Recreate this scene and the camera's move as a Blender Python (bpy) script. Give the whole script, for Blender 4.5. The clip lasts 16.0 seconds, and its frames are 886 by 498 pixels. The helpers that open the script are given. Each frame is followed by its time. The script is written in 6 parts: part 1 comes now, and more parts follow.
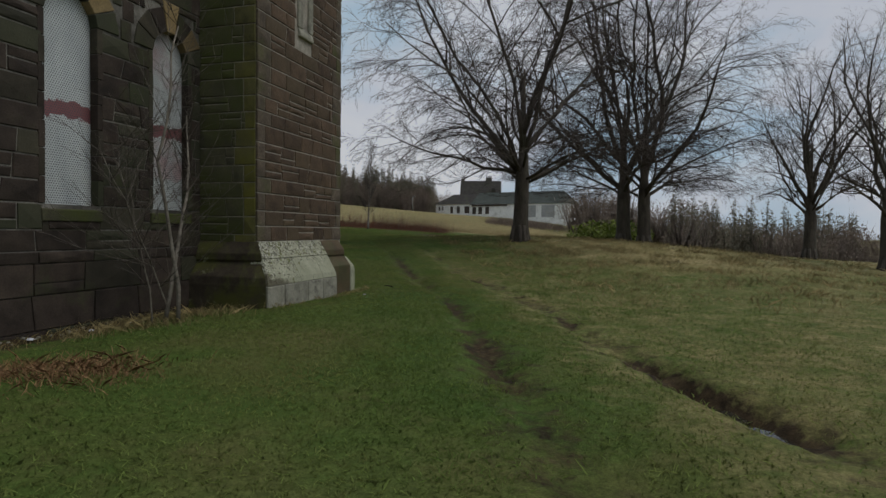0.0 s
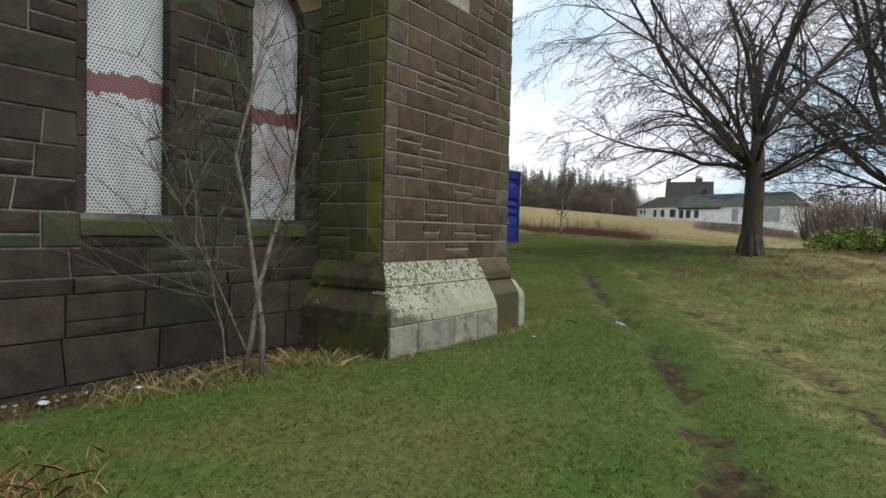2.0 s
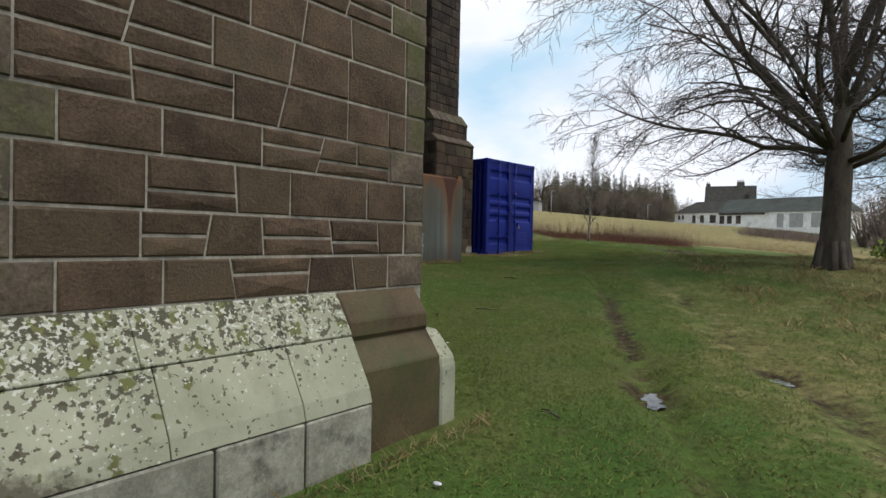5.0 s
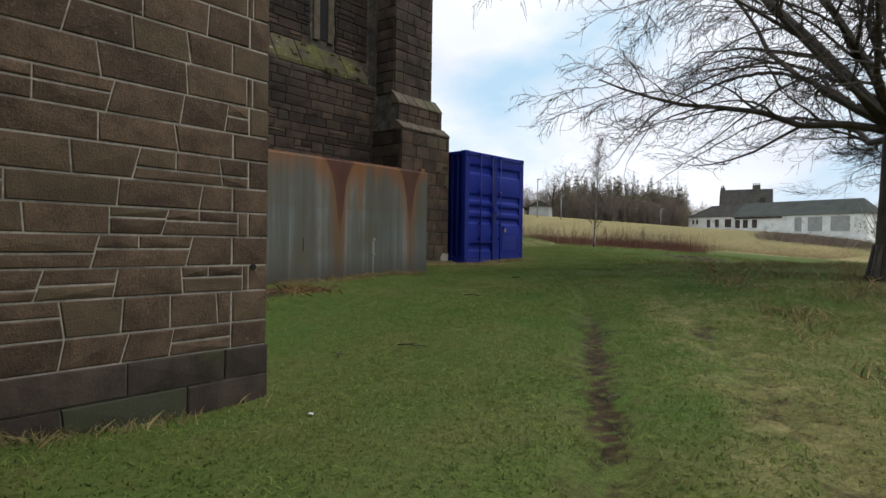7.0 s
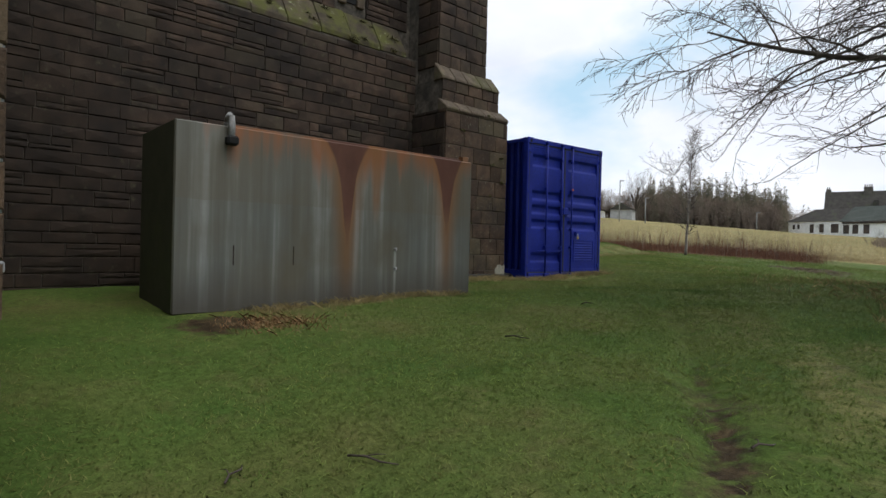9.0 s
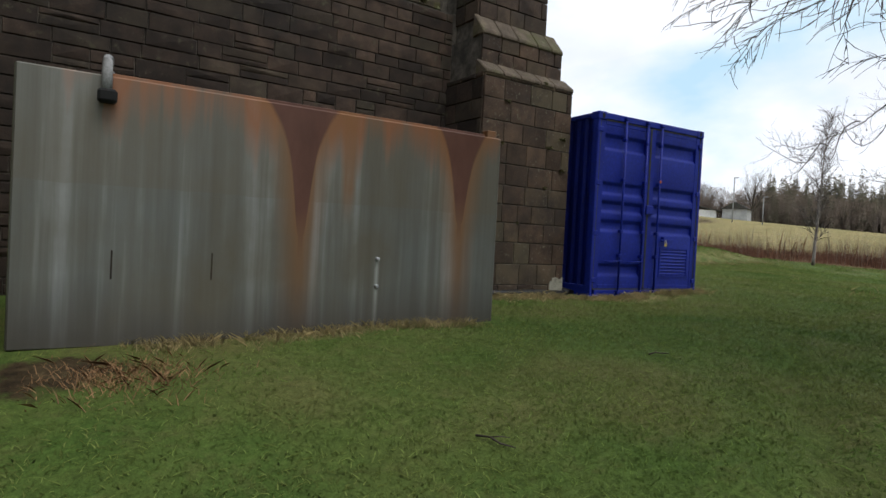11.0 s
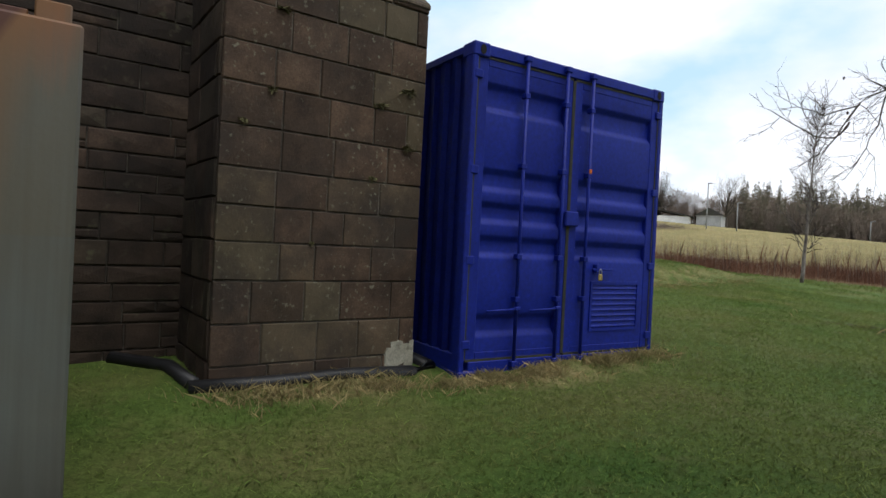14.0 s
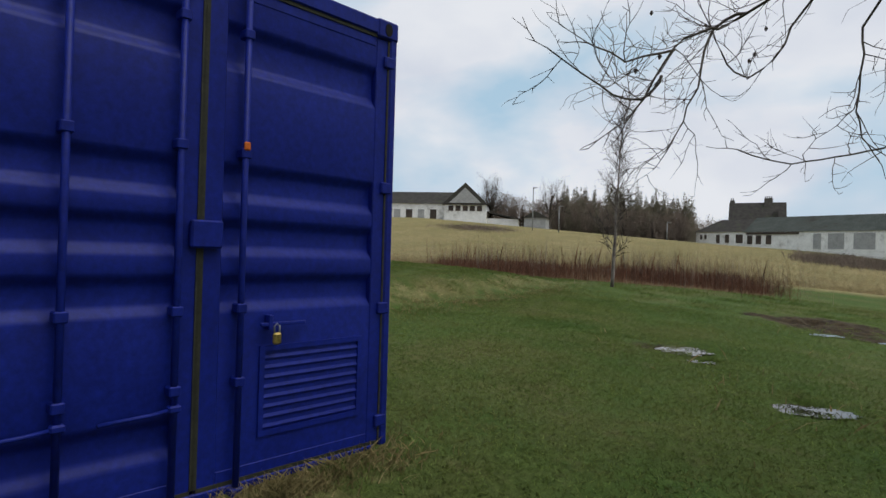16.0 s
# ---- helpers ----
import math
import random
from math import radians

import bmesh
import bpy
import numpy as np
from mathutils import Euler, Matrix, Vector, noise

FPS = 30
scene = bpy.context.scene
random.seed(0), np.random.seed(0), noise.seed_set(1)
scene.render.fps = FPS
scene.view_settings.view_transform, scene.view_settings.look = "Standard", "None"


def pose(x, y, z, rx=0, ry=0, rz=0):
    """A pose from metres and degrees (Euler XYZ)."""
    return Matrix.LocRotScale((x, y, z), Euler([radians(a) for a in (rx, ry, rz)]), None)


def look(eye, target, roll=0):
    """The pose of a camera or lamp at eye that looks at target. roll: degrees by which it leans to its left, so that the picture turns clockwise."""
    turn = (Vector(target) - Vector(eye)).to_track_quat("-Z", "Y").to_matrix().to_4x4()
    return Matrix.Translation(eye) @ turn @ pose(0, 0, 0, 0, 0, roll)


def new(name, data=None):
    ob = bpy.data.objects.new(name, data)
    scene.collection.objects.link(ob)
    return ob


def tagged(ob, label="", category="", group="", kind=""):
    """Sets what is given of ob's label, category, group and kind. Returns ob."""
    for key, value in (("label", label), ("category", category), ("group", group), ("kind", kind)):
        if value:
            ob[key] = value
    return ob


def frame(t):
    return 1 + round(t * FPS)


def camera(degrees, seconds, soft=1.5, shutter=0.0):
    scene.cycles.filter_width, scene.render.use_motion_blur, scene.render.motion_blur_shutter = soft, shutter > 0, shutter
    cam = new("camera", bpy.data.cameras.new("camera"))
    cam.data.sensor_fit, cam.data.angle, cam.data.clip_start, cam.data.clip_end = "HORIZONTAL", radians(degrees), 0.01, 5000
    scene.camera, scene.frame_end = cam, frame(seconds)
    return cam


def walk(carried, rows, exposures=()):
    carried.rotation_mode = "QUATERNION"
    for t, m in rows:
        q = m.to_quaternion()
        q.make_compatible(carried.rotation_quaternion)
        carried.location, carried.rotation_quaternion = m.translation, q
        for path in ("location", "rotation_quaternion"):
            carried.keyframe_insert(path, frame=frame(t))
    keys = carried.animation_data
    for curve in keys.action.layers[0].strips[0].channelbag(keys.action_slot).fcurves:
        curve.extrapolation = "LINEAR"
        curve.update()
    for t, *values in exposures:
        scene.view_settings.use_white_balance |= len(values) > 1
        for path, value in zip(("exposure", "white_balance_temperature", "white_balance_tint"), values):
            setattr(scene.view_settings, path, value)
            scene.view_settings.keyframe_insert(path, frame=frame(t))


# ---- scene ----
cam = camera(73.8, 16.0)
EXPOSURES = [(0, -0.92), (0.5, -0.72), (1.0, -0.46), (1.5, -0.18), (2.5, 0.28), (3.5, 0.28), (4.2, 0.12), (5.0, 0.0), (7.5, 0.0), (9.0, 0.0), (11.5, 0.15), (12.5, 0.22), (14.0, 0.15), (15.0, -0.1), (16, -0.38)]
PATH = [
    (0, (0.938, 0.158, 1.721), (0.381, 2.078, 1.662), 0.6),
    (0.5, (0.689, 0.721, 1.782), (-0.082, 2.565, 1.723), 0.8),
    (1, (0.465, 1.276, 1.853), (-0.513, 3.02, 1.791), 1.2),
    (1.5, (0.335, 1.855, 1.843), (-0.75, 3.534, 1.785), 1.2),
    (2, (0.195, 2.458, 1.865), (-0.952, 4.096, 1.806), 1.3),
    (2.5, (0.049, 3.054, 1.869), (-1.121, 4.676, 1.812), 1.4),
    (3, (-0.127, 3.659, 1.879), (-1.321, 5.262, 1.824), 1.6),
    (3.5, (-0.352, 4.252, 1.874), (-1.559, 5.846, 1.821), 1.5),
    (4, (-0.556, 4.83, 1.875), (-1.776, 6.414, 1.827), 1.3),
    (4.5, (-0.758, 5.383, 1.875), (-1.989, 6.959, 1.831), 1.2),
    (5, (-0.919, 5.966, 1.87), (-2.157, 7.536, 1.832), 1.2),
    (5.2, (-0.976, 6.204, 1.855), (-2.216, 7.773, 1.827), 1.0),
    (7.5, (-1.968, 9.191, 1.883), (-3.257, 10.721, 1.866), 1.1),
    (8, (-2.307, 9.815, 1.92), (-3.628, 11.316, 1.904), 1.4),
    (8.5, (-2.639, 10.458, 1.944), (-4.019, 11.906, 1.932), 1.2),
    (9, (-3.052, 10.928, 1.997), (-4.515, 12.292, 1.986), 1.4),
    (9.2, (-3.163, 11.097, 1.996), (-4.656, 12.428, 1.985), 1.6),
    (11.5, (-4.701, 13.993, 2.23), (-6.383, 15.075, 2.194), 2.9),
    (12, (-5.123, 14.614, 2.276), (-6.807, 15.692, 2.251), 2.7),
    (12.5, (-5.54, 15.146, 2.347), (-7.225, 16.223, 2.323), 2.8),
    (13, (-5.909, 15.775, 2.383), (-7.591, 16.857, 2.361), 2.8),
    (13.5, (-6.277, 16.422, 2.407), (-7.949, 17.52, 2.393), 2.7),
    (14, (-6.593, 17.101, 2.485), (-8.219, 18.265, 2.469), 2.9),
    (14.5, (-6.883, 17.804, 2.546), (-8.439, 19.062, 2.536), 2.8),
    (15, (-7.144, 18.466, 2.603), (-8.59, 19.847, 2.606), 2.4),
    (15.5, (-7.419, 19.163, 2.673), (-8.785, 20.624, 2.686), 2.0),
    (16, (-7.661, 19.791, 2.718), (-8.927, 21.339, 2.736), 1.6),
]
walk(cam, [(t, look(e, g, r)) for t, e, g, r in PATH], EXPOSURES)

# ---- light ----
world = bpy.data.worlds.new("sky")
scene.world = world
world.use_nodes = True
wt = world.node_tree
wt.nodes.clear()


def wnode(kind, **sets):
    n = wt.nodes.new(kind)
    for k, v in sets.items():
        n.inputs[k].default_value = v
    return n


SUN_AZ, SUN_EL = 82.0, 60.0  # degrees: clockwise from +y, above the horizon
sky = wnode("ShaderNodeTexSky")
sky.sky_type, sky.sun_disc = "NISHITA", False
sky.sun_elevation, sky.sun_rotation = radians(SUN_EL), radians(SUN_AZ)
coord = wnode("ShaderNodeTexCoord")
squash = wnode("ShaderNodeMapping")
squash.inputs["Scale"].default_value = (1.0, 1.0, 2.0)
wt.links.new(coord.outputs["Generated"], squash.inputs["Vector"])
puffs = wnode("ShaderNodeTexNoise", Scale=2.5, Detail=6.0, Roughness=0.48, Distortion=0.1)
wt.links.new(squash.outputs["Vector"], puffs.inputs["Vector"])
cover = wnode("ShaderNodeValToRGB")
cover.color_ramp.elements[0].position, cover.color_ramp.elements[1].position = 0.36, 0.52
wt.links.new(puffs.outputs["Fac"], cover.inputs["Fac"])
shade = wnode("ShaderNodeTexNoise", Scale=3.0, Detail=5.0, Roughness=0.5)
wt.links.new(squash.outputs["Vector"], shade.inputs["Vector"])
grey = wnode("ShaderNodeValToRGB")
grey.color_ramp.elements[0].position, grey.color_ramp.elements[1].position = 0.36, 0.62
grey.color_ramp.elements[0].color, grey.color_ramp.elements[1].color = (10.2, 10.9, 12.4, 1), (12.6, 13.0, 13.8, 1)
wt.links.new(shade.outputs["Fac"], grey.inputs["Fac"])
blue = wnode("ShaderNodeMixRGB", Fac=0.85)
blue.inputs["Color2"].default_value = (7.4, 10.6, 13.2, 1)
wt.links.new(sky.outputs["Color"], blue.inputs["Color1"])
mixed = wnode("ShaderNodeMixRGB")
wt.links.new(cover.outputs["Color"], mixed.inputs["Fac"])
wt.links.new(blue.outputs["Color"], mixed.inputs["Color1"])
wt.links.new(grey.outputs["Color"], mixed.inputs["Color2"])
back = wnode("ShaderNodeBackground", Strength=0.08)
wt.links.new(mixed.outputs["Color"], back.inputs["Color"])
wt.links.new(back.outputs["Background"], wnode("ShaderNodeOutputWorld").inputs["Surface"])

sun_data = bpy.data.lights.new("sun", "SUN")
sun_data.energy, sun_data.angle, sun_data.color = 2.1, radians(40), (1.0, 0.96, 0.9)
sun = new("sun", sun_data)
sx, sy = math.sin(radians(SUN_AZ)), math.cos(radians(SUN_AZ))
sun.matrix_world = look((30 * sx, 30 * sy, 30 * math.tan(radians(SUN_EL))), (0, 0, 0))


# ---- materials ----
def material(name):
    m = bpy.data.materials.new(name)
    m.use_nodes = True
    t = m.node_tree
    return m, t, t.nodes["Principled BSDF"]


class Net:
    """Short forms for a material's nodes."""

    def __init__(self, tree):
        self.t = tree

    def node(self, kind, **sets):
        n = self.t.nodes.new(kind)
        for k, v in sets.items():
            if hasattr(v, "is_output"):
                self.t.links.new(v, n.inputs[k])
            else:
                n.inputs[k].default_value = v
        return n

    def place(self, scale=(1, 1, 1), local=False):
        src = self.node("ShaderNodeTexCoord").outputs["Object"] if local else self.node("ShaderNodeNewGeometry").outputs["Position"]
        mp = self.node("ShaderNodeMapping", Vector=src)
        mp.inputs["Scale"].default_value = scale
        return mp.outputs["Vector"]

    def noise(self, vec, scale, detail=5.0, rough=0.6, dist=0.0):
        return self.node("ShaderNodeTexNoise", Vector=vec, Scale=scale, Detail=detail, Roughness=rough, Distortion=dist).outputs["Fac"]

    def ramp(self, fac, stops):
        r = self.node("ShaderNodeValToRGB", Fac=fac)
        el = r.color_ramp.elements
        while len(el) < len(stops):
            el.new(0.5)
        for e, (p, c) in zip(el, stops):
            e.position = p
            e.color = (*c, 1) if isinstance(c, tuple) else (c, c, c, 1)
        return r.outputs["Color"]

    def mix(self, fac, a, b, how="MIX"):
        n = self.node("ShaderNodeMixRGB")
        n.blend_type = how
        for k, v in (("Fac", fac), ("Color1", a), ("Color2", b)):
            if hasattr(v, "is_output"):
                self.t.links.new(v, n.inputs[k])
            else:
                n.inputs[k].default_value = v if k == "Fac" else (*v, 1)
        return n.outputs["Color"]

    def math(self, op, a, b=0.0, c=0.0):
        n = self.node("ShaderNodeMath")
        n.operation = op
        for i, v in enumerate((a, b, c)):
            if hasattr(v, "is_output"):
                self.t.links.new(v, n.inputs[i])
            else:
                n.inputs[i].default_value = v
        return n.outputs[0]

    def bump(self, height, strength, dist=0.01):
        return self.node("ShaderNodeBump", Height=height, Strength=strength, Distance=dist).outputs["Normal"]

    def link(self, a, b):
        self.t.links.new(a, b)


def surface(name, dark, light, scale=8.0, rough=0.85, bump=0.4, vary=0.0, stain=None, stain_scale=1.2, stain_at=(0.55, 0.7), stretch=(1, 1, 1),
            metal=0.0, fine=60.0, tint=None, island=False, bump_dist=0.01, spec=0.3, spots=None, spots_at=(0.62, 0.68), spots_scale=9.0, grain=0.55, soft_up=False):
    """A two-scale surface: grain between two colours, an optional stain, brightness varying from piece to piece."""
    m, t, bsdf = material(name)
    n = Net(t)
    vec = n.place(stretch)
    big = n.noise(vec, scale, 6)
    small = n.noise(vec, fine, 4, 0.7)
    col = n.ramp(big, [(0.3, dark), (0.7, light)])
    col = n.mix(grain, col, n.ramp(small, [(0.3, 0.5), (0.7, 1.4)]), "MULTIPLY")
    if vary:
        rnd = n.node("ShaderNodeNewGeometry").outputs["Random Per Island"] if island else n.node("ShaderNodeObjectInfo").outputs["Random"]
        col = n.mix(1.0, col, n.ramp(rnd, [(0.0, 1.0 - vary), (1.0, 1.0 + vary)]), "MULTIPLY")
        if tint:
            odd = n.math("FRACT", n.math("MULTIPLY", rnd, 17.3))
            col = n.mix(n.ramp(odd, [(0.62, 0.0), (0.95, 0.55)]), col, tint)
    if stain:
        f = n.ramp(n.noise(vec, stain_scale, 7, 0.68), [(stain_at[0], 0.0), (stain_at[1], 1.0)])
        col = n.mix(f, col, stain)
    if spots:
        patch = n.math("MULTIPLY", n.ramp(n.noise(vec, spots_scale, 4, 0.6), [(spots_at[0], 0.0), (spots_at[1], 1.0)]), n.ramp(n.noise(vec, 1.1, 3), [(0.42, 0.0), (0.6, 0.85)]))
        col = n.mix(patch, col, spots)
    n.link(col, bsdf.inputs["Base Color"])
    bsdf.inputs["Roughness"].default_value = rough
    bsdf.inputs["Metallic"].default_value = metal
    bsdf.inputs["Specular IOR Level"].default_value = spec
    if soft_up:  # thin blades take the light of the sward that they stand in
        lean = n.node("ShaderNodeVectorMath", Vector=n.node("ShaderNodeNewGeometry").outputs["Normal"])
        lean.operation = "MULTIPLY_ADD"
        lean.inputs[1].default_value, lean.inputs[2].default_value = (0.15, 0.15, 0.15), (0, 0, 1)
        unit = n.node("ShaderNodeVectorMath", Vector=lean.outputs["Vector"])
        unit.operation = "NORMALIZE"
        n.link(unit.outputs["Vector"], bsdf.inputs["Normal"])
        col = n.mix(1.0, col, (1.32, 1.32, 1.32), "MULTIPLY")
        n.link(col, bsdf.inputs["Base Color"])
        leaf = n.node("ShaderNodeBsdfTranslucent", Color=col, Normal=unit.outputs["Vector"])
        both = n.node("ShaderNodeMixShader", Fac=0.2)
        n.link(bsdf.outputs["BSDF"], both.inputs[1])
        n.link(leaf.outputs["BSDF"], both.inputs[2])
        n.link(both.outputs["Shader"], t.nodes["Material Output"].inputs["Surface"])
    else:
        n.link(n.bump(n.mix(0.5, big, small), bump, bump_dist), bsdf.inputs["Normal"])
    return m


STONE = surface("brown_whinstone", (0.052, 0.033, 0.0205), (0.116, 0.075, 0.046), 6, vary=0.26, tint=(0.090, 0.067, 0.038), bump=0.9, fine=70, bump_dist=0.02, grain=0.8, spots=(0.140, 0.104, 0.070), spots_scale=30, spots_at=(0.6, 0.7))
# The damp stone's colour also serves as painted shade on the tank's end.
STONE_DARK = surface("damp_dark_stone_and_tank_shade", (0.022, 0.0155, 0.0115), (0.058, 0.042, 0.031), 5, vary=0.3, tint=(0.05, 0.06, 0.03), bump=0.7, stain=(0.05, 0.06, 0.02), stain_at=(0.56, 0.75))
STONE_SOOT = surface("soot_stained_stone", (0.022, 0.0135, 0.0095), (0.080, 0.052, 0.036), 4, vary=0.55, tint=(0.060, 0.050, 0.033), bump=1.0, stain=(0.014, 0.010, 0.008), stain_at=(0.46, 0.66), stain_scale=0.7, spots=(0.085, 0.080, 0.048), spots_scale=9, spots_at=(0.58, 0.72))
STONE_QUOIN = surface("quoin_stone", (0.058, 0.042, 0.031), (0.130, 0.100, 0.070), 7, vary=0.2, bump=1.0, fine=48, grain=0.9, stain=(0.072, 0.080, 0.020), stain_at=(0.50, 0.70), spots=(0.16, 0.15, 0.09), spots_scale=20)
QUOIN_MOSS = surface("algae_covered_quoin_stone", (0.060, 0.054, 0.022), (0.135, 0.125, 0.050), 5, vary=0.2, bump=0.9, stain=(0.150, 0.140, 0.026), stain_scale=1.6, stain_at=(0.42, 0.66))
STONE_MOSS = surface("moss_stained_stone", (0.05, 0.045, 0.03), (0.10, 0.095, 0.05), 5, vary=0.2, bump=0.7, stain=(0.06, 0.07, 0.015), stain_at=(0.4, 0.62))
STONE_BUTT = surface("weathered_buttress_stone", (0.034, 0.021, 0.014), (0.090, 0.056, 0.036), 3.5, vary=0.3, spots=(0.17, 0.165, 0.12), spots_scale=24, spots_at=(0.60, 0.70), tint=(0.10, 0.085, 0.05), bump=0.8, stain=(0.03, 0.022, 0.017), stain_at=(0.47, 0.68), stain_scale=1.6)
STONE_YELLOW = surface("yellow_arch_stone", (0.16, 0.11, 0.05), (0.26, 0.19, 0.09), 6, vary=0.3, bump=0.5)
PLINTH, _t, _b = material("limewashed_plinth_stone")
_n = Net(_t)
_v = _n.place()
_pz = _n.node("ShaderNodeSeparateXYZ", Vector=_v)
_c = _n.ramp(_n.noise(_v, 3.2, 6), [(0.3, (0.235, 0.24, 0.165)), (0.7, (0.35, 0.345, 0.25))])
_c = _n.mix(_n.ramp(_n.noise(_n.place((1, 1, 0.35)), 7, 6, 0.7), [(0.52, 0.0), (0.75, 0.5)]), _c, (0.17, 0.165, 0.115))
_far = _n.math("MULTIPLY", _n.math("SUBTRACT", 7.15, _pz.outputs["Y"]), 0.10)
_far = _n.math("MINIMUM", _n.math("MAXIMUM", _far, 0.0), 0.085)
_top = _n.math("MULTIPLY", _n.math("SUBTRACT", _pz.outputs["Z"], 1.33), 0.24)
_lush = _n.math("ADD", _far, _n.math("ADD", _top, _n.math("MULTIPLY", _n.math("SUBTRACT", _n.noise(_v, 1.7, 3), 0.5), 0.22)))
for _sc, _lo, _col in ((10, 0.635, (0.105, 0.110, 0.030)), (17, 0.635, (0.058, 0.054, 0.034)), (34, 0.60, (0.070, 0.062, 0.038)), (52, 0.635, (0.50, 0.49, 0.42))):
    _sp = _n.math("ADD", _n.noise(_n.place((1, 1, 1.0 + _sc * 0.003)), _sc, 3, 0.5), _lush)
    _c = _n.mix(_n.ramp(_sp, [(_lo, 0.0), (_lo + 0.022, 0.9)]), _c, _col)
_wet = _n.math("SUBTRACT", _n.math("MULTIPLY", _n.math("SUBTRACT", 6.86, _pz.outputs["Y"]), 0.5), _n.math("MULTIPLY", _n.math("SUBTRACT", _pz.outputs["Z"], 1.16), 1.6))
_c = _n.mix(_n.ramp(_n.math("ADD", _wet, _n.math("MULTIPLY", _n.math("SUBTRACT", _n.noise(_v, 9, 5, 0.7), 0.5), 0.7)), [(0.16, 0.0), (0.30, 0.85)]), _c, (0.075, 0.064, 0.040))
_n.link(_c, _b.inputs["Base Color"])
_b.inputs["Roughness"].default_value = 0.9
_b.inputs["Specular IOR Level"].default_value = 0.3
_n.link(_n.bump(_n.mix(0.5, _n.noise(_v, 60, 4, 0.7), _n.noise(_v, 8, 5)), 0.5, 0.012), _b.inputs["Normal"])
PLINTH_BASE = surface("grey_plinth_base_stone", (0.18, 0.17, 0.13), (0.34, 0.325, 0.26), 5, vary=0.12, bump=0.6, stain=(0.06, 0.055, 0.045), stain_scale=4, stain_at=(0.52, 0.68))
PLINTH_BROWN = surface("wet_brown_plinth_stone", (0.058, 0.038, 0.019), (0.115, 0.080, 0.042), 4, vary=0.1, bump=0.4, stain=(0.05, 0.06, 0.02), stain_at=(0.5, 0.7), rough=0.7)
MORTAR = surface("pale_lime_mortar", (0.235, 0.21, 0.17), (0.39, 0.35, 0.29), 12, bump=0.6, stain=(0.10, 0.09, 0.075), stain_scale=2.0, stain_at=(0.5, 0.72))
MORTAR_MID = surface("weathered_mortar", (0.13, 0.12, 0.10), (0.27, 0.25, 0.215), 10, bump=0.6, stain=(0.05, 0.046, 0.038), stain_scale=1.2, stain_at=(0.42, 0.62))
MORTAR_DARK = surface("dirty_mortar", (0.035, 0.029, 0.022), (0.15, 0.13, 0.105), 9, bump=0.7, stain=(0.03, 0.028, 0.024), stain_scale=1.5, stain_at=(0.45, 0.65))
# Flat black put where openings are unlit; also the pipe coupling's own colour.
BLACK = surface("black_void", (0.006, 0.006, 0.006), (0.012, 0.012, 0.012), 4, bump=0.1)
PIPE_BLACK = surface("black_plastic_pipe", (0.010, 0.010, 0.011), (0.022, 0.022, 0.024), 6, rough=0.45, bump=0.1)
BARK = surface("beech_bark", (0.035, 0.028, 0.022), (0.105, 0.088, 0.070), 7, stretch=(1, 1, 0.3), bump=1.0, stain=(0.06, 0.062, 0.035), stain_at=(0.52, 0.7), bump_dist=0.03)
TWIG = surface("bare_twigs", (0.040, 0.031, 0.027), (0.085, 0.066, 0.056), 3, bump=0.1)
BARK_BIRCH = surface("birch_bark", (0.07, 0.052, 0.044), (0.30, 0.26, 0.23), 9, stretch=(1, 1, 0.5), bump=0.4)
BARK_YOUNG = surface("sapling_bark", (0.10, 0.085, 0.065), (0.24, 0.21, 0.17), 14, bump=0.3)
BARK_SHOOT = surface("sapling_shoots", (0.055, 0.044, 0.036), (0.13, 0.11, 0.088), 14, bump=0.2)
CONIFER = surface("dark_conifer_wood", (0.105, 0.100, 0.070), (0.215, 0.195, 0.140), 0.5, vary=0.35, bump=0.2, fine=4, island=True, soft_up=True, spec=0.05)
WOODLAND = surface("bare_winter_woodland", (0.125, 0.098, 0.078), (0.250, 0.200, 0.160), 0.5, vary=0.35, bump=0.2, fine=4, island=True, soft_up=True, spec=0.05)
REED = surface("red_brown_willow_stems", (0.092, 0.040, 0.024), (0.190, 0.092, 0.056), 2.0, vary=0.45, bump=0.1, island=True, soft_up=True, spec=0.1)
STRAW = surface("dry_straw_grass", (0.19, 0.150, 0.075), (0.38, 0.300, 0.165), 3.0, vary=0.35, bump=0.1, island=True, soft_up=True, spec=0.1)
LEDGE = surface("mossy_dark_ledge_stone", (0.032, 0.024, 0.015), (0.088, 0.070, 0.046), 5, vary=0.25, bump=0.8, stain=(0.074, 0.076, 0.017), stain_scale=2.2, stain_at=(0.46, 0.60), spots=(0.22, 0.23, 0.14), spots_scale=10)
BRACKEN = surface("dead_bracken", (0.17, 0.085, 0.04), (0.34, 0.20, 0.10), 5, vary=0.4, bump=0.1, island=True)
BLADE = surface("grass_blades", (0.056, 0.097, 0.021), (0.120, 0.143, 0.041), 0.8, spec=0.05, vary=0.42, soft_up=True, bump=0.05, island=True, stain=(0.150, 0.130, 0.055), stain_scale=0.7, stain_at=(0.52, 0.8), rough=0.8)
HARLED = surface("white_harled_wall", (0.70, 0.69, 0.67), (0.88, 0.87, 0.85), 0.8, bump=0.2, stain=(0.32, 0.30, 0.27), stain_scale=0.6, stain_at=(0.55, 0.75), fine=8)
SLATE = surface("grey_slate_roof", (0.040, 0.037, 0.034), (0.072, 0.067, 0.060), 1.0, bump=0.3, fine=9, rough=0.95, spec=0.1, stain=(0.055, 0.062, 0.035), stain_scale=0.5)
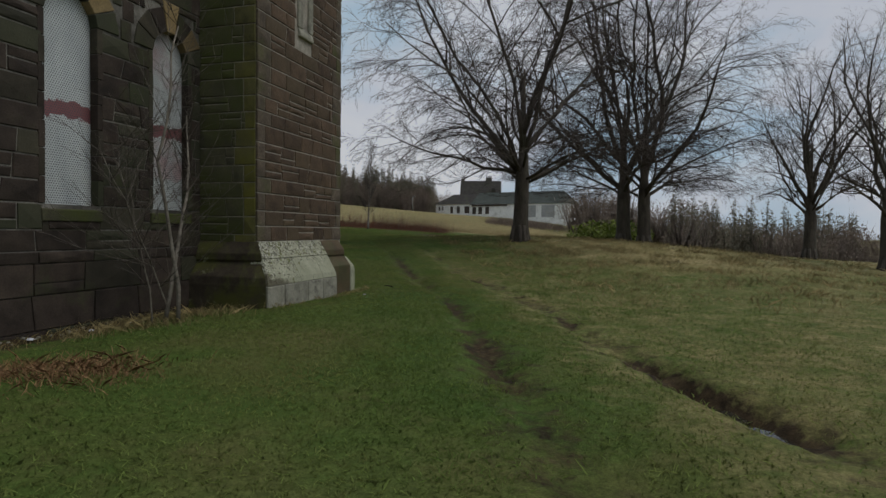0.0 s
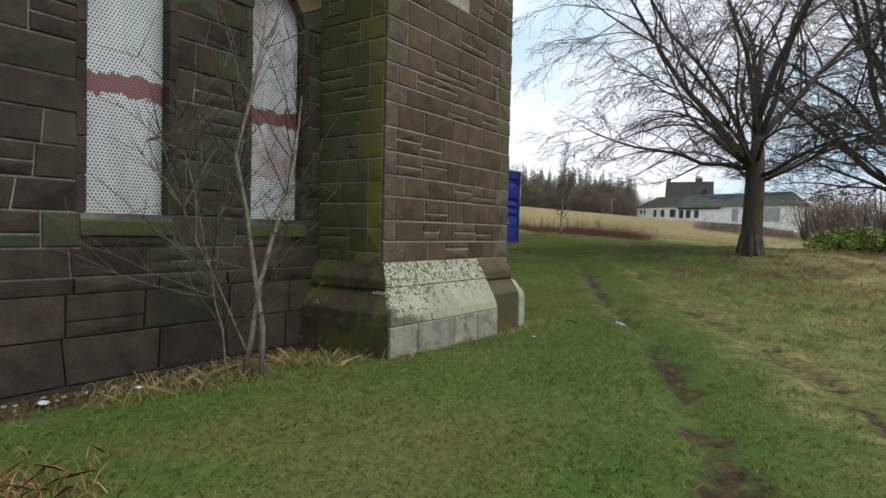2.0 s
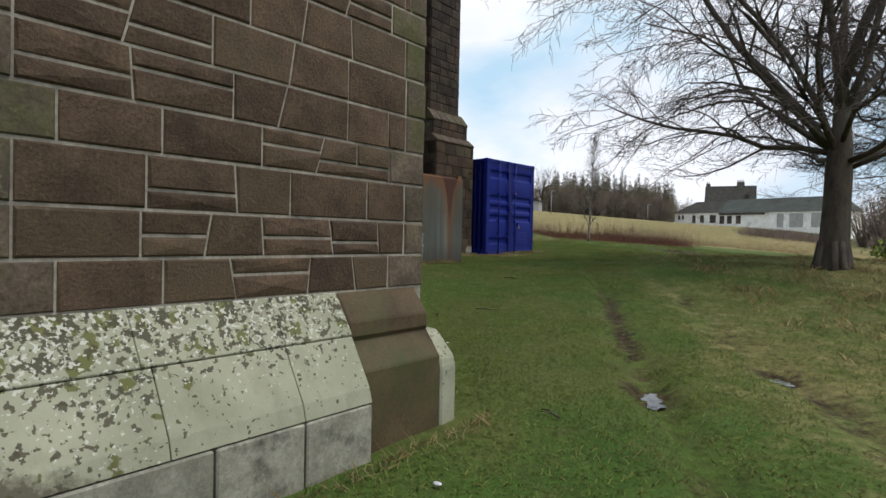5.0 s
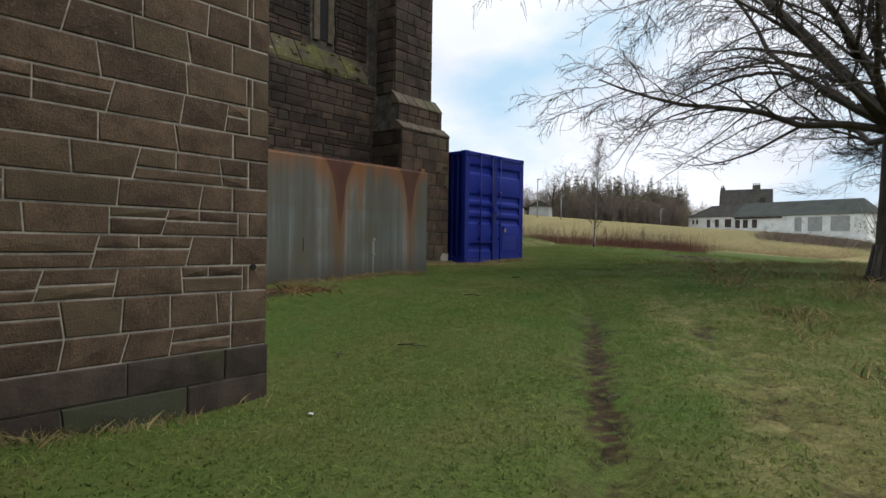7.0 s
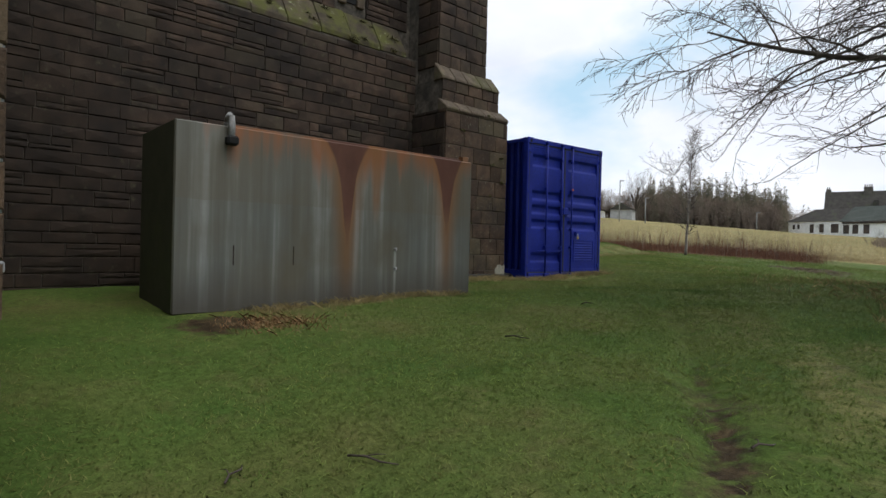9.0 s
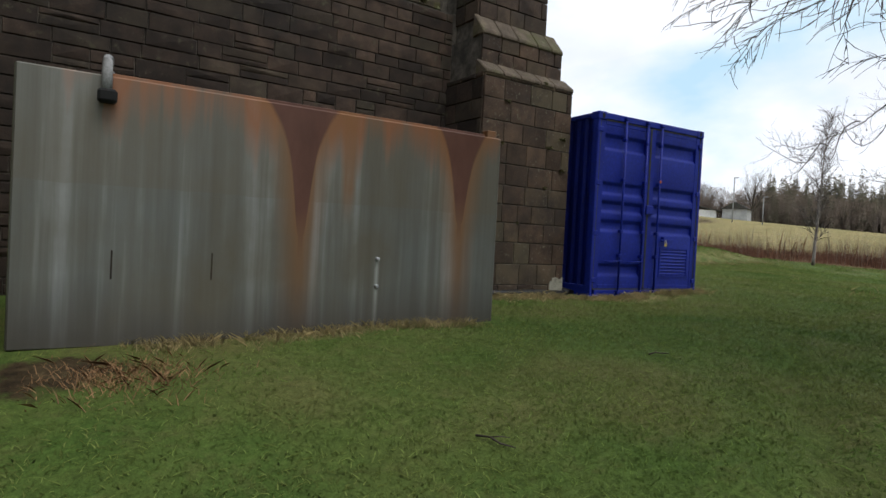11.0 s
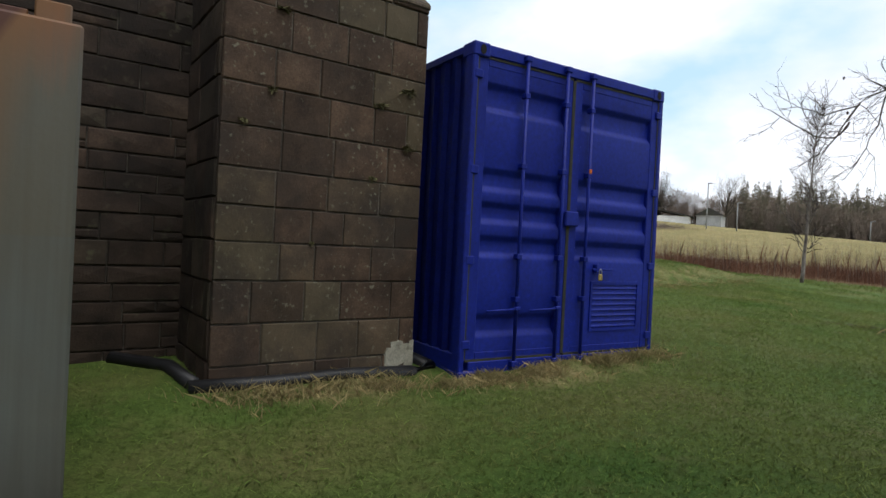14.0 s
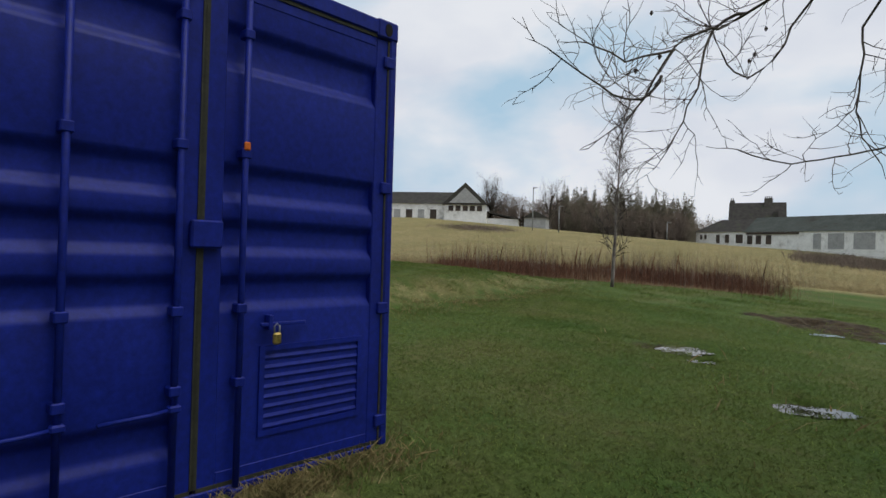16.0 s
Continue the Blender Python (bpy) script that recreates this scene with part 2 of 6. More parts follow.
SLATE_GREEN = surface("green_grey_roof", (0.050, 0.058, 0.052), (0.085, 0.094, 0.085), 0.6, bump=0.2, fine=6, rough=0.95, spec=0.1, stain=(0.045, 0.042, 0.036), stain_scale=0.3)
GLASS_DARK = surface("boarded_dark_window", (0.03, 0.026, 0.024), (0.10, 0.075, 0.06), 0.8, bump=0.1, fine=6)
BOARD = surface("grey_window_board", (0.28, 0.28, 0.28), (0.40, 0.40, 0.39), 0.8, bump=0.1, fine=6)
LITTER = surface("white_litter", (0.40, 0.41, 0.44), (0.62, 0.62, 0.65), 10, bump=0.2)
POLE = surface("grey_pole", (0.20, 0.20, 0.20), (0.32, 0.32, 0.32), 2, bump=0.1)
BRASS = surface("brass", (0.42, 0.30, 0.09), (0.60, 0.45, 0.16), 30, rough=0.35, metal=1.0, bump=0.1)
GALV = surface("galvanised_steel", (0.35, 0.35, 0.36), (0.55, 0.55, 0.56), 30, rough=0.4, metal=0.9, bump=0.1)
ORANGE = surface("orange_tag", (0.55, 0.12, 0.02), (0.7, 0.18, 0.03), 30, bump=0.1)
RUBBER = surface("dark_door_gasket", (0.020, 0.022, 0.016), (0.05, 0.05, 0.035), 12, rough=0.7, bump=0.2)
BLUE = surface("blue_container_paint", (0.005, 0.0135, 0.178), (0.007, 0.019, 0.222), 2.5, rough=0.5, spec=0.22, bump=0.08, fine=25, stain=(0.008, 0.011, 0.10), stain_scale=2.2, stain_at=(0.6, 0.8))
DRY_TUFT = surface("withered_tuft_grass", (0.095, 0.086, 0.036), (0.29, 0.228, 0.112), 3.0, vary=0.35, bump=0.1, island=True, soft_up=True, spec=0.1)

# still puddle water
WATER, _t, _b = material("puddle_water")
_b.inputs["Base Color"].default_value = (0.03, 0.028, 0.02, 1)
_b.inputs["Roughness"].default_value = 0.03
_n = Net(_t)
_n.link(_n.bump(_n.noise(_n.place(), 6, 2), 0.05, 0.004), _b.inputs["Normal"])

# ground: green sward, dry grass and mud, told apart by how the land is used
GROUND, _t, _b = material("grass_and_mud")
_n = Net(_t)
_v = _n.place()
_sward = _n.ramp(_n.noise(_v, 0.55, 6, 0.62), [(0.30, (0.037, 0.072, 0.014)), (0.5, (0.058, 0.089, 0.020)), (0.70, (0.094, 0.098, 0.033))])
_sward = _n.mix(_n.ramp(_n.noise(_v, 0.28, 5, 0.7), [(0.48, 0.0), (0.70, 0.6)]), _sward, (0.082, 0.076, 0.026))
_dry = _n.ramp(_n.noise(_v, 1.6, 6, 0.7), [(0.3, (0.120, 0.108, 0.044)), (0.5, (0.225, 0.182, 0.084)), (0.72, (0.360, 0.280, 0.145))])
_dry = _n.mix(_n.ramp(_n.noise(_v, 0.16, 6, 0.75), [(0.40, 0.55), (0.62, 0.0)]), _dry, (0.125, 0.122, 0.044))
_mud = _n.ramp(_n.noise(_v, 5, 6, 0.7), [(0.35, (0.016, 0.011, 0.006)), (0.55, (0.042, 0.029, 0.015)), (0.75, (0.085, 0.062, 0.031))])
_at = _n.node("ShaderNodeVertexColor")
_at.layer_name = "cover"
_sep = _n.node("ShaderNodeSeparateColor", Color=_at.outputs["Color"])
_edge = _n.noise(_v, 3.0, 6, 0.7)
_fd = _n.ramp(_n.math("ADD", _sep.outputs[0], _n.math("MULTIPLY", _n.math("SUBTRACT", _edge, 0.5), 0.9)), [(0.3, 0.0), (0.7, 1.0)])
_fm = _n.ramp(_n.math("ADD", _sep.outputs[1], _n.math("MULTIPLY", _n.math("SUBTRACT", _n.noise(_v, 5.5, 7, 0.72), 0.5), 1.5)), [(0.42, 0.0), (0.74, 1.0)])
_fr = _n.ramp(_n.math("ADD", _sep.outputs[2], _n.math("MULTIPLY", _n.math("SUBTRACT", _edge, 0.5), 0.8)), [(0.35, 0.0), (0.8, 0.92)])
_c = _n.mix(_fm, _n.mix(_fr, _n.mix(_fd, _sward, _dry), _n.ramp(_n.noise(_v, 2.2, 5, 0.7), [(0.3, (0.085, 0.048, 0.026)), (0.7, (0.165, 0.100, 0.056))])), _mud)
_fine = _n.noise(_n.place((1, 1, 1)), 70, 5, 0.8)
_c = _n.mix(_n.ramp(_n.noise(_v, 3.4, 7, 0.78), [(0.52, 0.0), (0.70, 0.42)]), _c, (0.094, 0.074, 0.034))
_c = _n.mix(0.8, _c, _n.ramp(_n.noise(_v, 15, 6, 0.75), [(0.30, 0.62), (0.70, 1.50)]), "MULTIPLY")
_c = _n.mix(0.9, _c, _n.ramp(_fine, [(0.30, 0.55), (0.70, 1.62)]), "MULTIPLY")
_n.link(_c, _b.inputs["Base Color"])
_n.link(_n.ramp(_fm, [(0.0, 0.9), (1.0, 0.8)]), _b.inputs["Roughness"])
_n.link(_n.ramp(_fm, [(0.0, 0.08), (1.0, 0.10)]), _b.inputs["Specular IOR Level"])
_n.link(_n.bump(_n.mix(0.6, _fine, _n.noise(_v, 9, 5, 0.7)), 0.7, 0.02), _b.inputs["Normal"])

# perforated steel screens with a band of red primer
SCREEN, _t, _b = material("perforated_white_steel")
_n = Net(_t)
_sepv = _n.node("ShaderNodeSeparateXYZ", Vector=_n.place((1, 1, 1)))
P = 0.026


def hole_grid(n, shift):
    a = n.math("SUBTRACT", n.math("FRACT", n.math("ADD", n.math("MULTIPLY", _sepv.outputs["Y"], 1 / P), shift)), 0.5)
    b = n.math("SUBTRACT", n.math("FRACT", n.math("ADD", n.math("MULTIPLY", _sepv.outputs["Z"], 0.577 / P), shift)), 0.5)
    b = n.math("MULTIPLY", b, 1.733)
    return n.math("ADD", n.math("MULTIPLY", a, a), n.math("MULTIPLY", b, b))


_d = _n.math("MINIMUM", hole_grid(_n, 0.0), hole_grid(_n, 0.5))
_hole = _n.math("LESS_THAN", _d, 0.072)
_paint = _n.ramp(_n.noise(_n.place((1, 2, 0.7)), 2.2, 6), [(0.3, (0.40, 0.42, 0.42)), (0.7, (0.60, 0.62, 0.60))])
_zz = _n.math("ADD", _sepv.outputs["Z"], _n.math("MULTIPLY", _n.math("SUBTRACT", _n.noise(_n.place((3, 3, 3)), 2.0, 4), 0.5), 0.22))
_band = _n.math("MULTIPLY", _n.math("GREATER_THAN", _zz, 2.78), _n.math("LESS_THAN", _zz, 2.93))
_smear = _n.ramp(_n.noise(_n.place((1, 1.2, 1)), 1.5, 5), [(0.5, 0.0), (0.62, 0.55)])
_smear = _n.math("MULTIPLY", _smear, _n.math("MULTIPLY", _n.math("GREATER_THAN", _sepv.outputs["Y"], 5.3), _n.math("GREATER_THAN", _zz, 2.3)))
_paint = _n.mix(_smear, _paint, (0.30, 0.09, 0.085))
_paint = _n.mix(_n.math("MULTIPLY", _band, 0.92), _paint, (0.17, 0.028, 0.030))
# The holes aren't cut; their unlit insides are painted as dark dots.
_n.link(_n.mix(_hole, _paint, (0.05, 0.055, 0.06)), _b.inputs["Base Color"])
_b.inputs["Roughness"].default_value = 0.5
_n.link(_n.bump(_n.math("SUBTRACT", 1.0, _hole), 0.5, 0.004), _b.inputs["Normal"])

# rusting galvanised tank: pale zinc runs, rust from the rim, two broad red runs
TANK_STEEL, _t, _b = material("rusting_galvanised_steel")
_n = Net(_t)
_o = _n.place((1, 1, 1), local=True)
_so = _n.node("ShaderNodeSeparateXYZ", Vector=_o)
_run = _n.noise(_n.place((3.2, 3.2, 0.12), local=True), 1.6, 5, 0.58)
_zinc = _n.ramp(_run, [(0.32, (0.080, 0.082, 0.070)), (0.52, (0.135, 0.142, 0.130)), (0.70, (0.30, 0.32, 0.31))])
_cloud = _n.noise(_n.place((0.8, 0.8, 0.5), local=True), 1.5, 5)
_zinc = _n.mix(_n.ramp(_cloud, [(0.38, 0.0), (0.68, 0.75)]), _zinc, (0.10, 0.085, 0.055))
_up = _n.math("DIVIDE", _so.outputs["Z"], 2.03)
_dull = _n.math("GREATER_THAN", _n.math("ADD", _so.outputs["Z"], _n.math("MULTIPLY", _n.math("SUBTRACT", _run, 0.5), 0.05)), 1.21)
_zinc = _n.mix(_n.math("MULTIPLY", _dull, 0.28), _zinc, (0.115, 0.092, 0.055))
_rim = _n.math("ADD", _up, _n.math("MULTIPLY", _n.math("SUBTRACT", _run, 0.5), 0.8))
_rim = _n.math("SUBTRACT", _rim, _n.math("MULTIPLY", _n.math("LESS_THAN", _n.math("ADD", _so.outputs["X"], _n.math("MULTIPLY", _cloud, 0.3)), 0.72), 0.22))
_steel = _n.mix(_n.ramp(_rim, [(0.80, 0.0), (1.06, 0.8)]), _zinc, (0.235, 0.082, 0.024))


def rust_run(n, u0, wide, tip, curve):
    t = n.math("MAXIMUM", n.math("DIVIDE", n.math("SUBTRACT", _up, tip), 1.0 - tip), 0.0)
    w = n.math("ADD", n.math("MULTIPLY", n.math("POWER", t, curve), wide), n.math("MULTIPLY", n.math("POWER", t, 0.6), 0.09 if wide else 0.03))
    w = n.math("ADD", w, 0.02)
    off = n.math("ABSOLUTE", n.math("SUBTRACT", n.math("ADD", _so.outputs["X"], n.math("MULTIPLY", n.math("SUBTRACT", _run, 0.5), 0.05)), u0))
    return n.math("SUBTRACT", n.math("DIVIDE", off, w), 1.0), n.math("SUBTRACT", off, w)


_rust_in = _n.ramp(_n.noise(_n.place((1, 1, 0.4), local=True), 3, 5), [(0.3, (0.068, 0.024, 0.014)), (0.7, (0.115, 0.046, 0.030))])
for _u, _w, _tip, _cv in ((2.08, 0.18, 0.44, 4.0), (3.74, 0.14, 0.54, 3.4), (2.52, 0.0, 0.55, 1.0)):
    _e, _gap = rust_run(_n, _u, _w, _tip, _cv)
    _below = _n.ramp(_up, [(0.08, 0.45), (0.5, 0.85)] if _w else [(0.5, 0.0), (0.66, 0.7)])
    _steel = _n.mix(_n.math("MULTIPLY", _n.ramp(_gap, [(0.0, 0.85), (0.20 if _w else 0.05, 0.0)]), _below), _steel, (0.20, 0.088, 0.026))
    if not _w:
        continue
    _steel = _n.mix(_n.math("MULTIPLY", _n.ramp(_e, [(0.0, 1.0), (0.16, 0.0)]), _n.ramp(_up, [(_tip - 0.10, 0.0), (_tip + 0.12, 0.95)])), _steel, _rust_in)
_drip = _n.math("ABSOLUTE", _n.math("SUBTRACT", _so.outputs["X"], 2.84))
_drip = _n.math("MULTIPLY", _n.ramp(_drip, [(0.0, 0.75), (0.03, 0.0)]), _n.math("MULTIPLY", _n.math("LESS_THAN", _so.outputs["Z"], 0.73), _n.math("GREATER_THAN", _so.outputs["Z"], 0.12)))
_steel = _n.mix(_drip, _steel, (0.36, 0.37, 0.34))
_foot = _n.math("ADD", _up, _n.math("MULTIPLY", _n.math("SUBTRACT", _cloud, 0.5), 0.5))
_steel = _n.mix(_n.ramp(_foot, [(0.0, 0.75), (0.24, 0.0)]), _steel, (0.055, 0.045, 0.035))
_n.link(_steel, _b.inputs["Base Color"])
_b.inputs["Roughness"].default_value = 0.5
_b.inputs["Metallic"].default_value = 0.25
_n.link(_n.bump(_n.mix(0.4, _run, _n.noise(_o, 40, 4)), 0.15, 0.01), _b.inputs["Normal"])


# ---- mesh helpers ----
def part(name, bm, mat, parent=None, label="", m=None, smooth=False):
    me = bpy.data.meshes.new(name)
    bm.to_mesh(me)
    bm.free()
    return from_mesh(name, me, mat, parent, label, m, smooth)


def from_mesh(name, me, mat, parent=None, label="", m=None, smooth=False):
    if mat and not me.materials:
        me.materials.append(mat)
    if smooth:
        me.shade_smooth()
    ob = new(name, me)
    if parent:
        ob.parent = parent
    if m:
        ob.matrix_basis = m
    if label:
        ob["label"] = label
    return ob


def thing(name, label, category, m=None, group="", kind=""):
    ob = new(name)
    ob.empty_display_size = 0.1
    if m:
        ob.matrix_basis = m
    return tagged(ob, label, category, group, kind)


def box(bm, x0, x1, y0, y1, z0, z1, bevel=0.0):
    r = bmesh.ops.create_cube(bm, size=1.0, matrix=Matrix.Translation(((x0 + x1) / 2, (y0 + y1) / 2, (z0 + z1) / 2)) @ Matrix.Diagonal((abs(x1 - x0), abs(y1 - y0), abs(z1 - z0), 1)))
    if bevel:
        es = list({e for v in r["verts"] for e in v.link_edges})
        bmesh.ops.bevel(bm, geom=es, offset=bevel, segments=1, affect="EDGES")


def boxes(*rows, bevel=0.0):
    bm = bmesh.new()
    for r in rows:
        box(bm, *r, bevel=bevel)
    return bm


def prism(profile, u0, u1, axis="y", bevel=0.0):
    """A profile in (across, z) drawn along an axis: along y the profile's first number is x, along x it is y."""
    bm = bmesh.new()
    ends = [[bm.verts.new((a, u, z) if axis == "y" else (u, a, z)) for a, z in profile] for u in (u0, u1)]
    n = len(profile)
    for i in range(n):
        bm.faces.new((ends[0][i], ends[0][(i + 1) % n], ends[1][(i + 1) % n], ends[1][i]))
    bm.faces.new(ends[0]), bm.faces.new(ends[1][::-1])
    if bevel:
        bmesh.ops.bevel(bm, geom=bm.edges[:], offset=bevel, segments=1, affect="EDGES")
    bmesh.ops.recalc_face_normals(bm, faces=bm.faces[:])
    return bm


def mesh_of(name, verts, faces):
    me = bpy.data.meshes.new(name)
    me.from_pydata(verts, [], faces)
    return me


def soup(name, verts, n):
    """A mesh of many loose faces of n corners each, from an array of corners."""
    verts = np.asarray(verts, np.float32).reshape(-1, 3)
    count = len(verts) // n
    me = bpy.data.meshes.new(name)
    me.vertices.add(len(verts))
    me.vertices.foreach_set("co", verts.ravel())
    me.loops.add(len(verts))
    me.loops.foreach_set("vertex_index", np.arange(len(verts), dtype=np.int32))
    me.polygons.add(count)
    me.polygons.foreach_set("loop_start", np.arange(0, len(verts), n, dtype=np.int32))
    me.update(calc_edges=True)
    return me


class Tubes:
    """Many tapering tubes in one mesh."""

    def __init__(self):
        self.v, self.f = [], []

    def add(self, pts, radii, sides=3):
        base = len(self.v)
        for i, (p, r) in enumerate(zip(pts, radii)):
            d = (pts[min(i + 1, len(pts) - 1)] - pts[max(i - 1, 0)]).normalized()
            a = d.orthogonal().normalized()
            b = d.cross(a)
            for k in range(sides):
                w = 2 * math.pi * k / sides
                self.v.append(p + (a * math.cos(w) + b * math.sin(w)) * r)
        for i in range(len(pts) - 1):
            for k in range(sides):
                q = base + i * sides
                self.f.append((q + k, q + (k + 1) % sides, q + sides + (k + 1) % sides, q + sides + k))
        self.f.append(tuple(base + k for k in range(sides))[::-1])
        self.f.append(tuple(base + (len(pts) - 1) * sides + k for k in range(sides)))

    def mesh(self, name):
        return mesh_of(name, self.v, self.f)


def bar(pts, r, sides=8):
    t = Tubes()
    t.add([Vector(p) for p in pts], [r] * len(pts), sides)
    return t


# ---- the lie of the land ----
def step01(a):
    a = min(max(a, 0.0), 1.0)
    return a * a * (3 - 2 * a)


def rut_left(y):
    return 0.6 - 0.33 * (y - 3.3) - 0.0105 * (y - 3.3) ** 2 - 0.08 * step01((y - 6) / 4) + 0.05 * math.sin(y * 0.9)


def rut_right(y):
    return rut_left(y) + 1.27 + 0.06 * math.sin(y * 0.7 + 1) + 0.30 * math.exp(-(((y - 3.9) / 1.5) ** 2))


def rut_depth(x, y):
    if y > 21 or y < -6:
        return 0.0
    fade = (0.70 + 0.30 * math.sin(y * 1.3) * math.sin(y * 0.47 + 2) * step01((y - 5) / 3)) * step01((21 - y) / 6)
    a = math.exp(-(((x - rut_left(y)) / 0.16) ** 2)) * fade
    b = math.exp(-(((x - rut_right(y)) / 0.16) ** 2)) * fade
    wet = math.exp(-(((x - 1.5) / 0.8) ** 2 + ((y - 4.4) / 1.2) ** 2))
    b *= (0.55 + 0.45 * step01((9 - y) / 4)) * step01((y - 3.0) / 0.9)
    a *= 0.35 + 0.65 * step01((y - 3.4) / 1.2)
    return max(a, b) * (0.6 + 0.6 * wet)


def wallow(x, y):
    """The churned mud round the far puddles."""
    a = math.exp(-(((x + 9.3) / 1.1) ** 2 + ((y - 34.8) / 1.3) ** 2))
    return max(a, math.exp(-(((x + 10.1) / 0.9) ** 2 + ((y - 34.6 + 0.5 * (x + 10.1)) / 0.45) ** 2)))


def thicket(x, y):
    """How densely the red-brown stems stand."""
    a = math.degrees(math.atan2(-(x + 7.66), y - 19.8))
    r = math.hypot(x + 7.66, y - 19.8)
    if not 5 < a < 50 or r < 15 or r > 60:
        return 0.0
    d = r - 20.5 - (46 - a) * 0.08
    return step01((d + 1.2) / 1.6) * step01((11.5 - d) / 6) * step01((a - 8) / 4) * step01((41 - a) / 4)


def land(x, y):
    z = 0.63 + 0.05 * math.exp(-(((x + 3.5) / 3) ** 2 + ((y - 6) / 4) ** 2))
    z -= 0.10 * step01((-x - 2.4) / 1.6) * step01((9.5 - y) / 2.0) + 0.27 * math.exp(-(((x + 5.9) / 1.6) ** 2 + ((y - 10.6) / 2.2) ** 2))
    z += 0.072 * 2.0 * math.log1p(math.exp(min((-x - 2.2) / 2.0, 30))) * (1 - step01((-x - 12) / 30) * 0.6) if x > -40 else 0.072 * 15
    z += 0.023 * max(0.0, min(y - 12.2, 12))
    z += 0.62 * math.exp(-(((x + 1.0) / 6.5) ** 2 + ((y - 21.5) / 6.5) ** 2))
    z -= 0.11 * math.exp(-(((x + 9.8) / 2.4) ** 2 + ((y - 20.4) / 2.2) ** 2))
    # the field that climbs to the far houses
    u = -0.42 * (x + 8) + 0.91 * (y - 20)
    v = 0.91 * (x + 8) + 0.42 * (y - 20)
    rise = step01((u - 24) / 125) ** 1.25
    z += rise * (6.6 - 0.080 * max(-40.0, min(v, 120)))
    z += 0.42 * step01((-14.2 - 0.18 * (y - 26.5) - x) / 1.1) * step01((y - 22) / 4) * step01((38 - y) / 6)
    z -= 3.2 * step01((y - 29) / 30) * step01((x - 2) / 12) + 2.6 * step01((x - 11) / 28) * step01((y + 5) / 15)
    if x > 4:
        z -= 0.042 * min(x - 4, 60) * step01((40 - u) / 40)
    return z


def ground_z(x, y):
    near = max(0.0, 1 - max(abs(x + 4) / 30, abs(y - 15) / 40))
    z = land(x, y) - 0.17 * rut_depth(x, y)
    if near > 0:
        z += (0.07 + 0.045 * step01((9 - y) / 3)) * min(1.0, 1.6 * rut_depth(x, y)) * noise.noise((x * 5.3, y * 4.3, 8))
        z += 0.16 * wallow(x, y) * (noise.noise((x * 3.1, y * 2.7, 12)) + 0.2)
        z += near * (0.05 * noise.noise((x * 0.7, y * 0.7, 0)) + 0.018 * noise.noise((x * 3.1, y * 3.1, 4)))
    return z


PUDDLES = [(-2.44, 10.46, 0.24, 0.11, 2.0), (-1.75, 11.72, 0.19, 0.10, 2.1), (1.40, 4.88, 0.26, 0.09, -1.12), (1.66, 4.40, 0.26, 0.10, -1.12), (1.86, 3.98, 0.24, 0.07, -1.12), (-10.45, 28.15, 0.60, 0.42, 0.2),
           (-8.4, 25.8, 0.34, 0.22, 0.4), (-8.4, 33.5, 0.8, 0.6, 0.3), (-9.1, 33.0, 0.25, 0.2, 0.0), (-9.8, 27.6, 0.18, 0.12, 0.3)]


def dryness(x, y):
    d = 0.95 * math.exp(-(((x - 2.6) / 6.0) ** 2 + ((y - 20.5) / 8.0) ** 2))
    u = -0.42 * (x + 8) + 0.91 * (y - 20)
    v = 0.91 * (x + 8) + 0.42 * (y - 20)
    d = max(d, step01((u - 25) / 8) * (1 - 0.55 * step01((v - 18) / 15)))
    d = max(d, 0.62 * step01((x - 3) / 7))
    if 0 < y < 24:
        d = max(d, 0.46 * step01((x - rut_left(y) + 0.4) / 1.6) * step01((19.5 - y) / 4))
    bank = x + 14.75 + 0.18 * (y - 26.5)
    if 24 < y < 42:
        d = max(d, 0.55 * math.exp(-((bank / 0.55) ** 2)))
    d = max(d, 0.35 * math.exp(-(((x + 3.6) / 0.5) ** 2 + ((y - 3.4) / 1.4) ** 2)))
    for px, py, rx, ry in ((-9.3, 15.6, 0.35, 1.9), (-10.2, 21.2, 0.5, 1.6), (-10.5, 19.0, 0.4, 1.0)):
        d = max(d, 0.55 * math.exp(-(((x - px) / rx) ** 2 + ((y - py) / ry) ** 2)))
    return d


